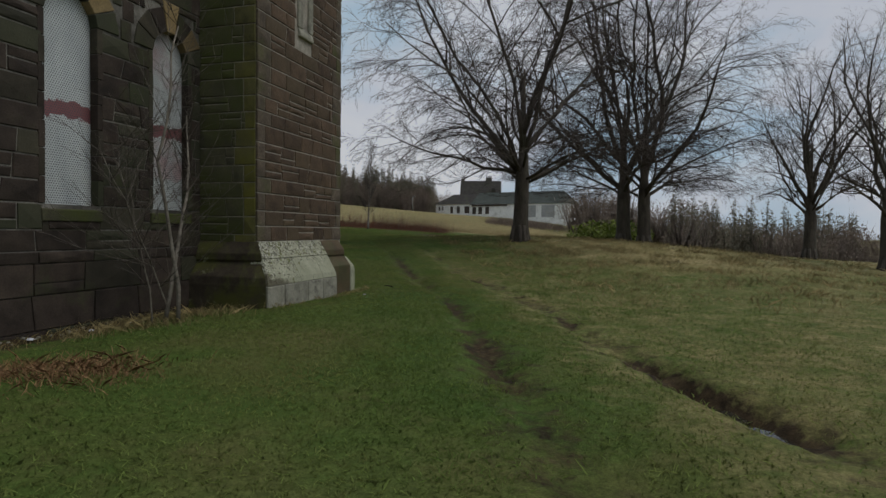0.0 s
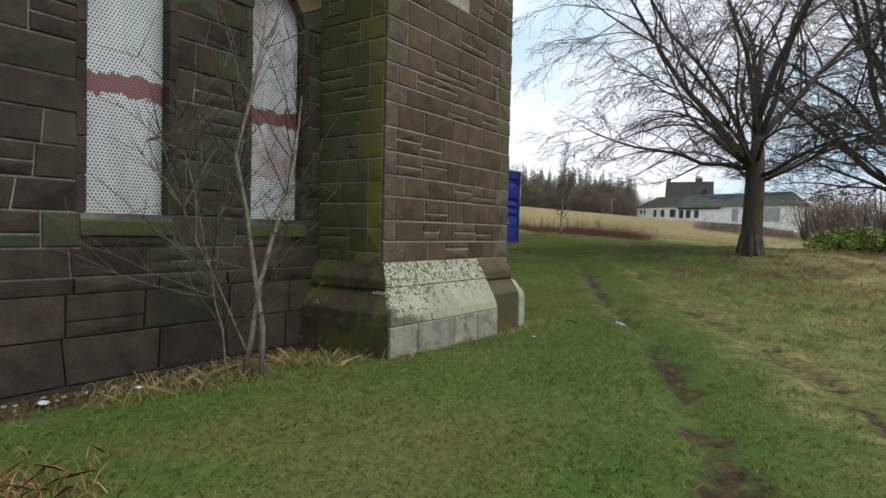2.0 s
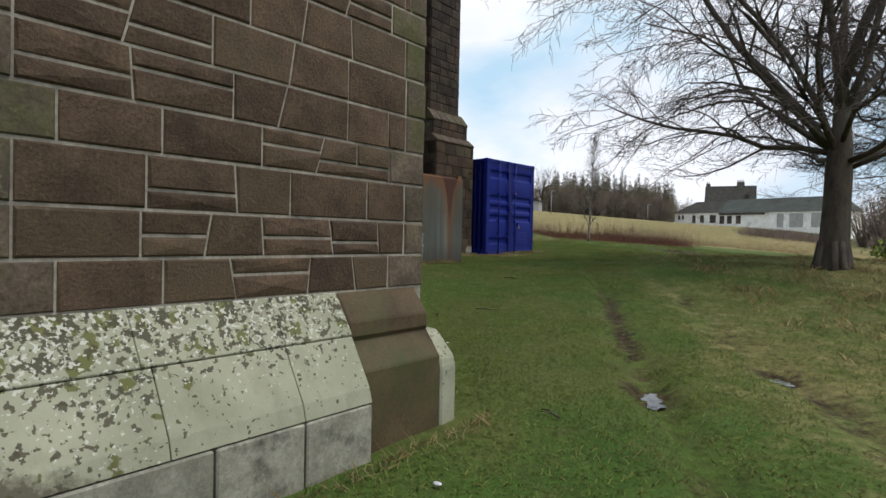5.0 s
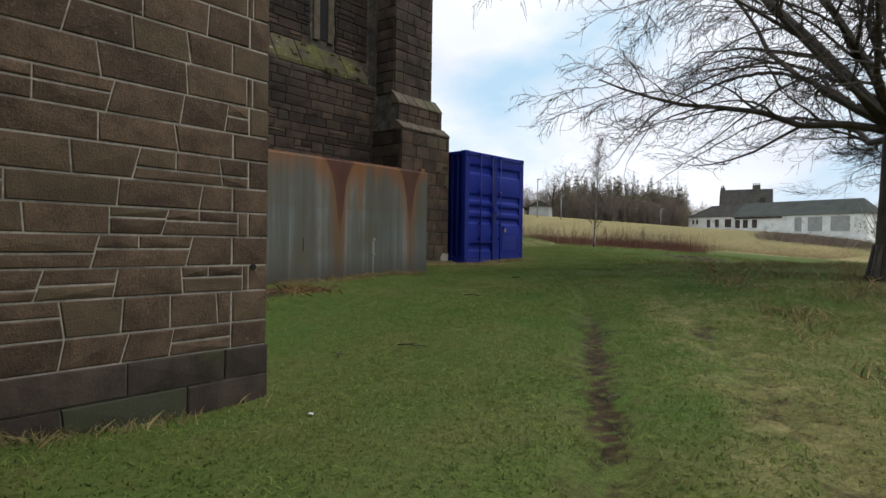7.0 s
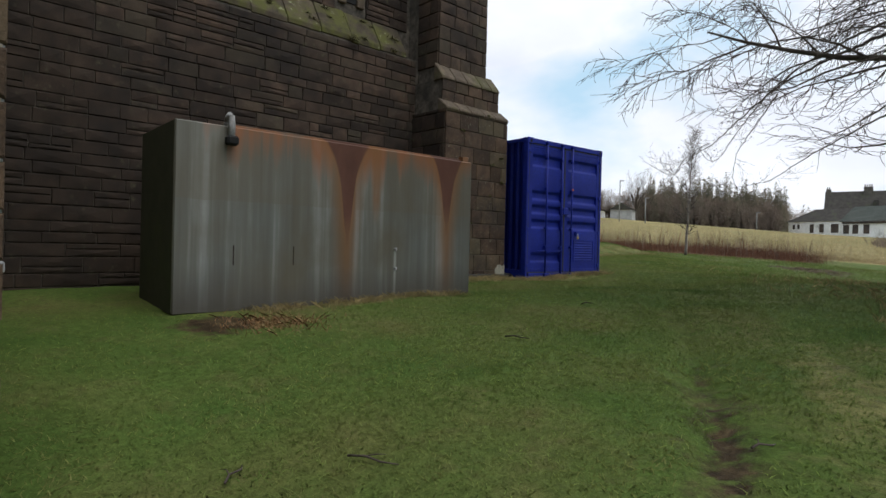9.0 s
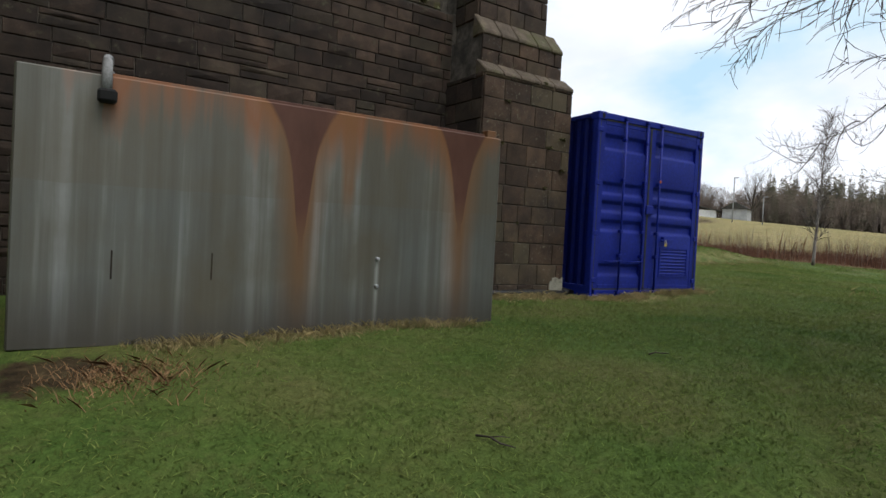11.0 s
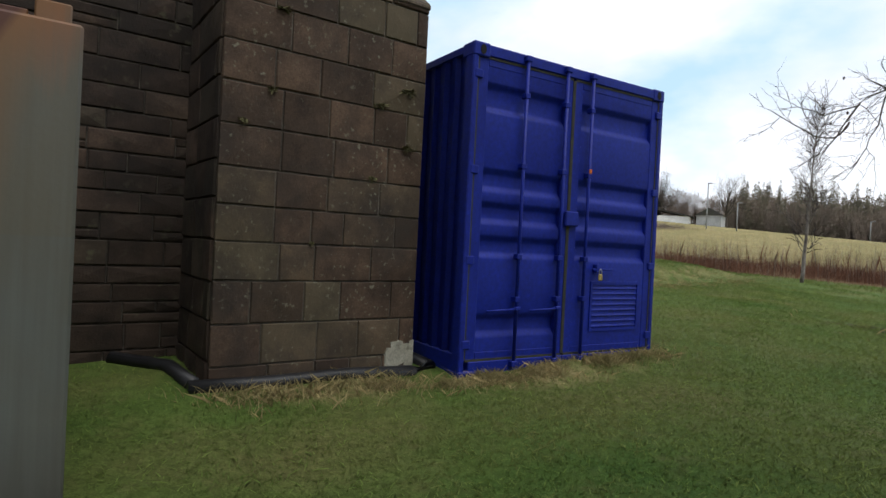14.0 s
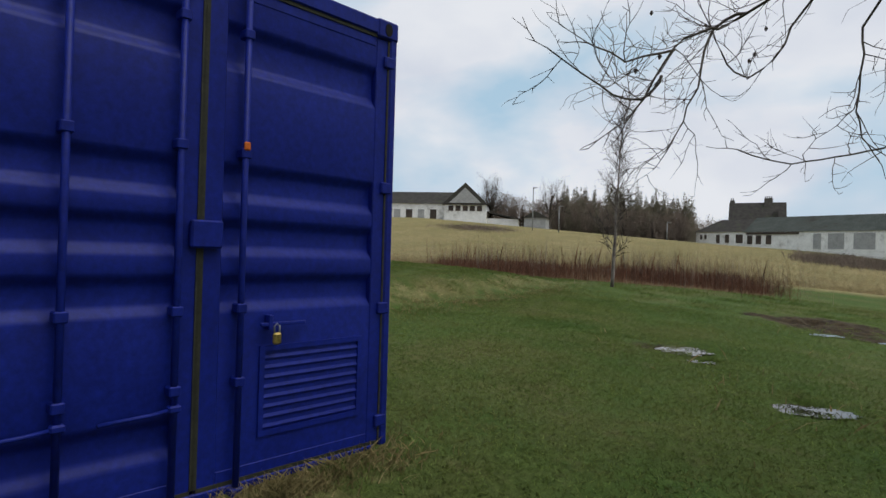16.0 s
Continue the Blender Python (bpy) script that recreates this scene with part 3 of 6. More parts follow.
def muddiness(x, y):
    m = min(1.0, (1.95 + 0.5 * step01((8.5 - y) / 3)) * rut_depth(x, y) * (0.78 + 0.8 * noise.noise((x * 1.3, y * 0.9, 3))))
    if 3 < y < 11:
        m = max(m, math.exp(-(((x - rut_left(y)) / 0.30) ** 2) - ((y - 5.7) / 1.5) ** 2) * (0.75 + 0.9 * noise.noise((x * 2.4, y * 1.6, 41))))
        m = max(m, math.exp(-(((x - rut_right(y)) / 0.24) ** 2) - ((y - 8.2) / 1.3) ** 2) * (0.70 + 0.9 * noise.noise((x * 2.4, y * 1.6, 43))))
    if 8.6 < y < 19:
        m *= 0.45
    if 8.5 < y < 17.5:
        line = math.exp(-(((x - rut_left(y) - 0.05 * noise.noise((0, y * 1.7, 2))) / 0.085) ** 2)) * step01((17.5 - y) / 3) * (0.55 + 0.45 * step01((y - 11) / 1.2))
        m = max(m, line * (0.95 + 0.55 * noise.noise((x * 2.0, y * 0.8, 17))))
        line = math.exp(-(((x - rut_right(y) - 0.10 * noise.noise((4, y * 1.1, 2))) / 0.22) ** 2)) * step01((16.5 - y) / 2)
        m = max(m, line * (0.55 + 0.75 * noise.noise((x * 1.1, y * 0.7, 23))))
    track = min(abs(x - rut_left(y)), abs(x - rut_right(y)))
    if -6 < y < 19:
        m = max(m, (0.50 + 0.24 * noise.noise((x * 0.8, y * 0.5, 6))) * step01((19 - y) / 5) * math.exp(-((track / 0.55) ** 2)))
    for px, py, a, b, turn in PUDDLES:
        c, q = math.cos(turn), math.sin(turn)
        du, dv = (x - px) * c + (y - py) * q, (y - py) * c - (x - px) * q
        k = 1.9 if y < 20 else 1.15
        m = max(m, 0.85 * math.exp(-((du / (k * a)) ** 2 + (dv / (k * b + 0.1)) ** 2)))
    m = max(m, 1.7 * wallow(x, y))
    m = max(m, 1.0 * math.exp(-(((x + 8.75) / 0.55) ** 2 + ((y - 13.3) / 0.55) ** 2)))
    m = max(m, 0.8 * math.exp(-(((x + 3.95) / 0.4) ** 2)) * (1 if y < 6.3 else 0))
    return m


def spread(a, b, fine, far_a, far_b, grow):
    mid = list(np.arange(a, b, fine))
    lo, hi, s = [], [], fine
    while (lo[-1] if lo else a) > far_a:
        s *= grow
        lo.append((lo[-1] if lo else a) - s)
    s = fine
    while (hi[-1] if hi else b) < far_b:
        s *= grow
        hi.append((hi[-1] if hi else b) + s)
    return np.array(lo[::-1] + mid + hi)


xs = spread(-12.0, 4.0, 0.085, -900, 900, 1.12)
ys = spread(1.2, 36.0, 0.115, -500, 1500, 1.10)
gv, cover_rows = [], []
for y in ys:
    for x in xs:
        z = ground_z(x, y)
        for px, py, a, b, _ in PUDDLES:
            if abs(x - px) + abs(y - py) < 3:
                c, w = math.cos(_), math.sin(_)
                du, dv = (x - px) * c + (y - py) * w, (y - py) * c - (x - px) * w
                z -= 0.05 * math.exp(-(du / (a * 1.4)) ** 2 - (dv / (max(b, 0.12) * 1.4)) ** 2)
        gv.append((x, y, z))
        cover_rows.append((dryness(x, y), muddiness(x, y), thicket(x, y), 1.0))
nx, ny = len(xs), len(ys)
gf = [(j * nx + i, j * nx + i + 1, (j + 1) * nx + i + 1, (j + 1) * nx + i) for j in range(ny - 1) for i in range(nx - 1)]
ground_mesh = mesh_of("ground", gv, gf)
layer = ground_mesh.color_attributes.new("cover", "FLOAT_COLOR", "POINT")
layer.data.foreach_set("color", np.array(cover_rows, np.float32).ravel())
ground = tagged(from_mesh("ground", ground_mesh, GROUND, smooth=True), "wet grass sward with wheel ruts, mud and dry tussocks", "ground", kind="structure")

for px, py, a, b, turn in PUDDLES:
    bm = bmesh.new()
    ring = []
    for k in range(72):
        w = 2 * math.pi * k / 72
        q = 1 + 0.4 * noise.noise((math.cos(w) * 1.6 + px, math.sin(w) * 1.6 + py, 1)) + 0.3 * noise.noise((math.cos(w) * 4 + px, math.sin(w) * 4 + py, 3))
        lx, ly = a * q * math.cos(w), b * q * math.sin(w)
        ring.append(bm.verts.new((lx * math.cos(turn) - ly * math.sin(turn), lx * math.sin(turn) + ly * math.cos(turn), 0)))
    bm.faces.new(ring)
    level = min(ground_z(px + a * k * math.cos(turn), py + a * k * math.sin(turn)) for k in (-0.7, -0.35, 0, 0.35, 0.7))
    tagged(part("puddle", bm, WATER, m=pose(px, py, level - (0.016 if py > 6 else -0.004))), "shallow rainwater puddle in muddy grass reflecting the sky", "puddle", "puddles on the grass", "structure")


# ---- masonry ----
PIECES = {}


def stone_mesh(w, h, deep, lean, kind):
    key = (round(w, 3), round(h, 3), deep, lean, kind)
    if key not in PIECES:
        PIECES[key] = mesh_of("stone", *stone_rows(*key))
    return PIECES[key]


def stone_rows(w, h, deep, lean, kind):
    """A squared stone. lean: how far its lower left, lower right, upper right and upper left corners are shifted along the course."""
    b, rng = 0.007, random.Random(int(w * 1000) * 31 + int(h * 1000) * 7 + kind)
    back = [(lean[0], 0, 0), (w + lean[1], 0, 0), (w + lean[2], 0, h), (lean[3], 0, h)]
    mid = [(x, deep - 0.007, z) for x, _, z in back]
    ins = [(b, b), (-b, b), (-b, -b), (b, -b)]
    front = [(x + i + rng.uniform(-0.004, 0.004), deep + rng.uniform(-0.005, 0.006), z + j + rng.uniform(-0.004, 0.004)) for (x, _, z), (i, j) in zip(back, ins)]
    centre = [(w / 2, deep + rng.uniform(0.001, 0.012), h / 2)]
    faces = []
    for i in range(4):
        j = (i + 1) % 4
        faces += [(i, j, 4 + j, 4 + i), (4 + i, 4 + j, 8 + j, 8 + i), (8 + i, 8 + j, 12)]
    return back + mid + front + centre, faces


def facing(parent, origin, u, width, height, mat, course=(0.17, 0.23), long=(0.24, 0.52), joint=0.014, deep=0.03, split=0.35, skip=None, seed=1,
           quoin=None, limit=300, near=None, name="stone", slants=True):
    """Courses of squared stones on an upright face. u: level direction; the normal is u x z. skip(a, z): True where an opening is.
    quoin: (material, at_start, at_end) for larger corner stones."""
    rng = random.Random(seed)
    u = Vector(u).normalized()
    nrm = u.cross(Vector((0, 0, 1)))
    frame_m = Matrix(((u.x, nrm.x, 0, origin[0]), (u.y, nrm.y, 0, origin[1]), (0, 0, 1, origin[2]), (0, 0, 0, 1)))
    cells, z, tilts = [], 0.0, {}
    while z < height - 0.03:
        h = round(min(rng.uniform(*course), height - z), 2)
        if height - z - h < 0.06:
            h = round(height - z, 2)
        a = 0.0
        starts = rng.choice((0.17, 0.30))
        while a < width - 0.01:
            q = quoin and ((a == 0.0 and quoin[1]) or (quoin[2] and width - a < starts + 0.02))
            w = starts if q and a == 0.0 else round(rng.uniform(*long), 2)
            if quoin and quoin[2] and not q:
                w = min(w, max(width - starts - a, 0.05))
            w = min(w, width - a)
            if width - a - w < 0.09:
                w = width - a
            if not q and h > 0.15 and rng.random() < split:
                low = round(h * rng.choice((0.38, 0.45, 0.55, 0.6)), 2)
                cells += [(a, z, w, low, None, z, h)]
                if w > 0.44 and rng.random() < 0.4:
                    half = round(w * rng.uniform(0.4, 0.6), 2)
                    cells += [(a, z + low, half, h - low, None, z, h), (a + half, z + low, w - half, h - low, None, z, h)]
                else:
                    cells += [(a, z + low, w, h - low, None, z, h)]
            else:
                cells.append((a, z, w, h, quoin[0] if q else None, z, h))
            a += w
            if slants and not q and a < width - (0.35 if quoin and quoin[2] else 0.05):
                tilts[(round(z, 3), round(a, 3))] = rng.choice((0, 0, 0.015, -0.015, 0.03, -0.03, 0.05))
        z += h
    kept = []
    for c in cells:
        a, z, w, h, m, cz, ch = c
        if skip and any(skip(a + w * i, z + h * j) for i in (0.06, 0.35, 0.65, 0.94) for j in (0.1, 0.5, 0.9)):
            runs, parts_n = [], 14
            for k in range(parts_n):  # trim what an opening cuts
                aa, ww = a + w * k / parts_n, w / parts_n
                if not any(skip(aa + ww * i, z + h * j) for i in (0.05, 0.95) for j in (0.1, 0.5, 0.9)):
                    if runs and abs(runs[-1][1] - aa) < 1e-6:
                        runs[-1][1] = aa + ww
                    else:
                        runs.append([aa, aa + ww])
            kept += [(r0, z, r1 - r0, h, m, cz, ch) for r0, r1 in runs if r1 - r0 > 0.045]
            continue
        kept.append(c)
    if near:
        kept.sort(key=lambda c: near(c[0] + c[2] / 2, c[1] + c[3] / 2))
    rest_v, rest_f = [], []
    for i, (a, z, w, h, m, cz, ch) in enumerate(kept):
        f0, f1 = (z - cz) / ch - 0.5, (z + h - cz) / ch - 0.5
        t0, t1 = tilts.get((round(cz, 3), round(a, 3)), 0), tilts.get((round(cz, 3), round(a + w, 3)), 0)
        slant = tuple(round(v, 3) for v in (t0 * f0, t1 * f0, t1 * f1, t0 * f1))
        ww, hh = max(round(w - joint, 2), 0.02), max(round(h - joint, 3), 0.02)
        if i < limit:
            me = stone_mesh(ww, hh, deep, slant, rng.randrange(3) + 10 * hash_of(m or mat))
            if not me.materials:
                me.materials.append(m or mat)
            ob = new(name, me)
            ob.parent = parent
            ob.matrix_basis = frame_m @ Matrix.Translation((a + joint / 2, 0, z + joint / 2))
        else:
            v, f = stone_rows(ww, hh, deep, slant, rng.randrange(9))
            o = len(rest_v)
            rest_v += [frame_m @ Vector((x + a + joint / 2, y, zz + z + joint / 2)) for x, y, zz in v]
            rest_f += [tuple(o + k for k in q) for q in f]
    if rest_v:
        tagged(from_mesh("upper_stones", mesh_of("upper_stones", rest_v, rest_f), mat, parent), kind="stuff")


MAT_IDS = {}


def hash_of(m):
    return MAT_IDS.setdefault(m.name, len(MAT_IDS) + 1)


def in_arch(a, z, a0, a1, sill, spring):
    if not a0 <= a <= a1 or z < sill:
        return False
    r = (a1 - a0) / 2
    return z <= spring or (a - (a0 + a1) / 2) ** 2 + (z - spring) ** 2 <= r * r


# ---- the old stone hall ----
WINDOWS = [(2.98, 3.58), (4.33, 4.93), (5.65, 6.24)]
SILL, SPRING, XA = 1.94, 3.72, -4.10
TOP = 9.5

# wall with the screened windows, in slabs round its openings
wall_a = thing("wall_south", "dark coursed stone wall with three round-arched screened windows", "wall", kind="structure")


def window_wall():
    bm = bmesh.new()
    x0, x1 = XA - 0.65, XA + 0.02
    edges = [-6.0] + [e for w in WINDOWS for e in w] + [6.47]
    for i in range(0, len(edges), 2):
        box(bm, x0, x1, edges[i], edges[i + 1], 0.2, TOP)
    for a0, a1 in WINDOWS:
        box(bm, x0, x1, a0, a1, 0.2, SILL)
        box(bm, x0, x1, a0, a1, 4.35, TOP)
        r, c = (a1 - a0) / 2, (a0 + a1) / 2
        arc = [(c - r * math.cos(math.pi * k / 16), SPRING + r * math.sin(math.pi * k / 16)) for k in range(17)]
        for (ya, za), (yb, zb) in zip(arc, arc[1:]):
            vs = [bm.verts.new((x, y, z)) for x in (x0, x1) for y, z in ((ya, za), (yb, zb), (yb, 4.35), (ya, 4.35))]
            for q in ((0, 1, 2, 3), (7, 6, 5, 4), (0, 4, 5, 1), (3, 2, 6, 7)):
                bm.faces.new([vs[k] for k in q])
    return bm


part("core", window_wall(), MORTAR_MID, wall_a)


def sill_skip(a, z):
    y, zz = a - 0.5, z + 0.4
    for a0, a1 in WINDOWS:
        c, r = (a0 + a1) / 2, (a1 - a0) / 2
        if a0 - 0.01 <= y <= a1 + 0.01 and SILL - 0.03 <= zz <= SPRING:
            return True
        if zz > SPRING and (y - c) ** 2 + (zz - SPRING) ** 2 < (r + 0.27) ** 2:
            return True
    return False


facing(wall_a, (XA, -0.5, 1.50), (0, 1, 0), 6.97, 4.6, STONE_DARK, (0.19, 0.25), (0.28, 0.62), skip=lambda a, z: sill_skip(a, z + 1.1), seed=3, near=lambda a, z: abs(a - 5) + z, split=0.2)
facing(wall_a, (XA, -0.5, 0.50), (0, 1, 0), 6.97, 1.0, STONE_DARK, (0.27, 0.33), (0.4, 0.8), deep=0.05, seed=4, split=0.15, joint=0.008)
for a0, a1 in WINDOWS:
    r, c = (a1 - a0) / 2, (a0 + a1) / 2
    part("sill_stone", prism([(XA - 0.14, SILL + 0.002), (XA - 0.10, SILL + 0.004), (XA + 0.045, SILL - 0.05), (XA + 0.045, SILL - 0.158), (XA - 0.14, SILL - 0.158)], a0 - 0.03, a1 + 0.03, bevel=0.006), STONE_MOSS, wall_a, "mossy green sloping window sill")
    part("sill_course", boxes((XA - 0.02, XA + 0.024, a0 - 0.02, a1 + 0.02, SILL - 0.40, SILL - 0.16), bevel=0.004), STONE_DARK, wall_a)
    for k in range(7):
        w0, w1 = math.pi * (k + 0.03) / 7, math.pi * (k + 0.97) / 7
        out = 0.34 if k == 3 else 0.26
        pr = [(c - q * math.cos(w), SPRING + q * math.sin(w)) for w, q in ((w0, r - 0.012), (w1, r - 0.012), (w1, r + out), (w0, r + out))]
        bm = prism(pr, XA - 0.068, XA + 0.038, "x", 0.006)
        part("voussoir", bm, STONE_YELLOW if k in (3, 5) else STONE_DARK, wall_a)
    for ya, yb in ((a0 - 0.055, a0 + 0.012), (a1 - 0.012, a1 + 0.055)):
        for k in range(7):
            z0 = SILL + (SPRING - SILL) * k / 7
            part("jamb_stone", boxes((XA - 0.068, XA + 0.031 + 0.003 * (k % 3), ya, yb, z0 + 0.004, z0 + (SPRING - SILL) / 7 - 0.004), bevel=0.005), STONE_DARK, wall_a)
    screen = thing("window_screen", "perforated pale steel security screen with a red painted band", "security screen", group="screened windows", kind="structure")
    prof = [(a0, SILL + 0.002), (a1, SILL + 0.002)] + [(c + (r - 0.004) * math.cos(math.pi * k / 20), SPRING + (r - 0.004) * math.sin(math.pi * k / 20)) for k in range(21)]
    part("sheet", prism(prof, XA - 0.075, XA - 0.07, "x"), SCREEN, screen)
    # Solid black box added in place of the unlit room behind the sheet.
    part("room_dark_fill", boxes((XA - 0.3, XA - 0.12, a0 - 0.05, a1 + 0.05, SILL - 0.05, 4.1)), BLACK, screen)

# first tower
XT, Y0, Y1 = -3.275, 6.47, 8.69
tower = thing("wall_tower", "brown coursed stone tower with pale pointing and mossy quoins", "tower", kind="structure")
part("core", boxes((-6.5, XT + 0.021, Y0 - 0.015, Y1 + 0.02, 0.2, TOP + 3)), MORTAR, tower)


def lancet(a, z):
    y, zz = a + Y0, z + 1.575
    return 7.36 < y < 7.79 and 4.36 < zz < 6.3


facing(tower, (XT, Y0 - 0.028, 1.575), (0, 1, 0), Y1 - Y0 + 0.056, 5.2, STONE, (0.165, 0.225), (0.26, 0.52), skip=lancet, seed=11, quoin=(STONE_QUOIN, True, True), near=lambda a, z: z, split=0.2)
facing(tower, (XA, Y0 + 0.001, 1.45), (1, 0, 0), XT - XA, 5.0, STONE_MOSS, (0.19, 0.24), (0.3, 0.5), seed=12, quoin=(QUOIN_MOSS, False, True), near=lambda a, z: z)
slit = thing("window_1", "narrow lancet slit window in a pale stone surround", "window", kind="structure")
part("opening", boxes((XT, XT + 0.012, 7.50, 7.66, 4.5, 6.2)), BLACK, slit)
for ya, yb in ((7.38, 7.50), (7.66, 7.78)):
    part("jamb", prism([(ya, 4.48), (yb, 4.48), (yb, 6.25), (ya, 6.25)], XT, XT + 0.05, "x", 0.012), PLINTH_BASE, slit)
part("sill", prism([(XT, 4.52), (XT + 0.015, 4.52), (XT + 0.07, 4.42), (XT + 0.07, 4.36), (XT, 4.36)], 7.40, 7.76, bevel=0.01), PLINTH_BASE, slit)

# its plinth: limewashed slabs over a course of blocks, some slabs gone from the brown core
plinth = thing("plinth", "lichen-spotted limewashed sloping stone plinth at the tower foot", "plinth", kind="structure")
XO, ZC, ZT = -2.965, 1.05, 1.575
slab = [(XT, ZT), (XT + 0.035, ZT - 0.003), (XO - 0.02, ZC + 0.075), (XO, ZC), (XT, ZC)]
cuts = [6.19, 7.02, 7.62, 8.03]
up_cuts = [6.30, 6.98, 7.62, 8.03]
mid_t = 0.46
mx, mz = XT + 0.035 + (XO - 0.02 - XT - 0.035) * mid_t, ZT + (ZC + 0.075 - ZT) * mid_t
def mitre(bm, ya):
    """Cuts the end at ya along the slope of the plinth's corner."""
    for v in bm.verts:
        if v.co.y < ya + 0.05:
            k = min(max((v.co.z - ZC) / (ZT - ZC), 0.0), 1.0)
            v.co.y = 6.235 + k * (Y0 - 0.02 - 6.235) + (v.co.y - ya)
    return bm


for ya, yb in zip(up_cuts, up_cuts[1:]):
    part("slab", (mitre if ya < 6.5 else lambda q, _: q)(prism([(XT, ZT), (XT + 0.03, ZT - 0.003), (mx + 0.006, mz + 0.004), (mx, mz - 0.0055), (XT, mz - 0.0055)], ya + 0.0015, yb - 0.0015, bevel=0.003), ya), PLINTH, plinth)
for ya, yb in zip(cuts, cuts[1:]):
    part("slab", (mitre if ya < 6.5 else lambda q, _: q)(prism([(XT, mz - 0.008), (mx + 0.004, mz - 0.008), (XO - 0.02, ZC + 0.075), (XO, ZC + 0.002), (XT, ZC + 0.002)], ya + 0.002, yb - 0.002, bevel=0.003), ya), PLINTH, plinth)
for ya, yb in zip([6.225, 6.61, 7.19, 7.62], [6.61, 7.19, 7.62, 8.03]):
    part("block", boxes((XT, XO + 0.006, ya + 0.006, yb - 0.006, 0.45, ZC - 0.004), bevel=0.008), PLINTH_BASE, plinth)
# return towards the windows
side = [(Y0 + 0.002, ZT), (Y0 - 0.03, ZT), (Y0 - 0.13, 1.43), (Y0 - 0.135, 1.345), (Y0 - 0.11, 1.33), (Y0 - 0.245, 1.15), (6.205, ZC), (6.205, 0.45), (Y0 + 0.002, 0.45)]
ret = prism(side, XA, XO - 0.004, "x", 0.008)
for v in ret.verts:
    if v.co.x > XO - 0.1:
        k = min(max((Y0 - v.co.y) / (Y0 - 6.205), 0.0), 1.0)
        v.co.x = XT + k * (XO - 0.006 - XT)
part("return", ret, LEDGE, plinth, "dark mossy side of the plinth")
# bare brown stretch with its moulding
brown = [(XT, ZT), (XT + 0.02, ZT), (XT + 0.13, 1.43), (XT + 0.135, 1.345), (XT + 0.11, 1.33), (XT + 0.235, 1.19), (XT + 0.24, 0.45), (XT, 0.45)]
part("core_stone", prism(brown, 8.035, 8.65, bevel=0.008), PLINTH_BROWN, plinth, "bare wet brown moulded stone")
corner = [(XT, 1.32), (XT + 0.10, 1.31), (XO - 0.075, 1.17), (XO - 0.06, 1.11), (XO - 0.06, 0.45), (XT, 0.45)]
part("corner_block", prism(corner, 8.65, 8.79, bevel=0.012), PLINTH, plinth, "pale corner block")
part("return_block", boxes((-4.4, XT + 0.02, 8.60, 8.77, 0.45, 1.335), bevel=0.02), PLINTH_BROWN, plinth)

# set-back pier behind the tower
XP, YP = -5.65, 11.195
pier = thing("wall_pier", "flat brown stone wall with pale pointing, set back beyond the tower", "wall", kind="structure")
part("core", boxes((-12.5, XP + 0.021, Y1 - 0.3, YP + 0.004, 0.2, TOP)), MORTAR, pier)
facing(pier, (XP, Y1, 1.08), (0, 1, 0), YP - Y1 + 0.02, 5.0, STONE, (0.18, 0.25), (0.30, 0.62), seed=21, quoin=(STONE, False, True), near=lambda a, z: z)
facing(pier, (XP, Y1, 0.6), (0, 1, 0), YP - Y1 + 0.02, 0.48, STONE_DARK, (0.22, 0.26), (0.5, 0.8), seed=22, deep=0.045, joint=0.008, split=0)
part("drain_hole", prism([(11.085 + 0.022 * math.cos(k * math.pi / 8), 1.675 + 0.022 * math.sin(k * math.pi / 8)) for k in range(16)], XP + 0.02, XP + 0.045, "x"), BLACK, pier)
down = thing("downpipe", "grey cast-iron rainwater downpipe on the stone wall", "pipe", group="rainwater pipes")
from_mesh("pipe", bar([(-6.9, YP + 0.10, 0.9), (-6.9, YP + 0.10, 7.5)], 0.05).mesh("pipe"), POLE, down, smooth=True)
for z in (1.8, 3.6, 5.4):
    part("bracket", boxes((-6.97, -6.83, YP - 0.01, YP + 0.16, z, z + 0.06), bevel=0.008), POLE, down)

# wall behind the tank
XB = -11.82
wall_b = thing("wall_west", "soot-dark rough coursed stone wall with a mossy sloping ledge", "wall", kind="structure")
part("core", boxes((XB - 0.8, XB + 0.016, YP - 0.2, 18.35, 0.6, 5.55)), MORTAR_DARK, wall_b)
part("upper_core", boxes((XB - 0.9, XB - 0.30, YP - 0.2, 18.35, 5.55, TOP)), MORTAR_DARK, wall_b)
ledge_x = [(XB - 0.32, 6.15), (XB - 0.29, 6.15), (XB + 0.03, 5.62), (XB + 0.03, 5.53), (XB - 0.32, 5.53)]
for k in range(11):
    ya = YP + 0.62 * k
    part("ledge_stone", prism([(x, z + 0.012 * ((k * 7) % 3)) for x, z in ledge_x], ya + 0.005, min(ya + 0.615, 18.2), bevel=0.012), LEDGE, wall_b, "mossy weathered ledge stone")
facing(wall_b, (XB, YP, 1.0), (0, 1, 0), 18.25 - YP, 4.52, STONE_SOOT, (0.14, 0.225), (0.24, 0.66), seed=31, near=lambda a, z: abs(a - 4.5) * 0.6 - z * 0.3, slants=False, deep=0.035, split=0.24, joint=0.012)
facing(wall_b, (XB - 0.30, YP, 6.15), (0, 1, 0), 18.25 - YP, 3.0, STONE_SOOT, (0.19, 0.25), (0.3, 0.6), seed=32, limit=60, skip=lambda a, z: 16.6 < a + YP < 17.25 and z > 0.15)
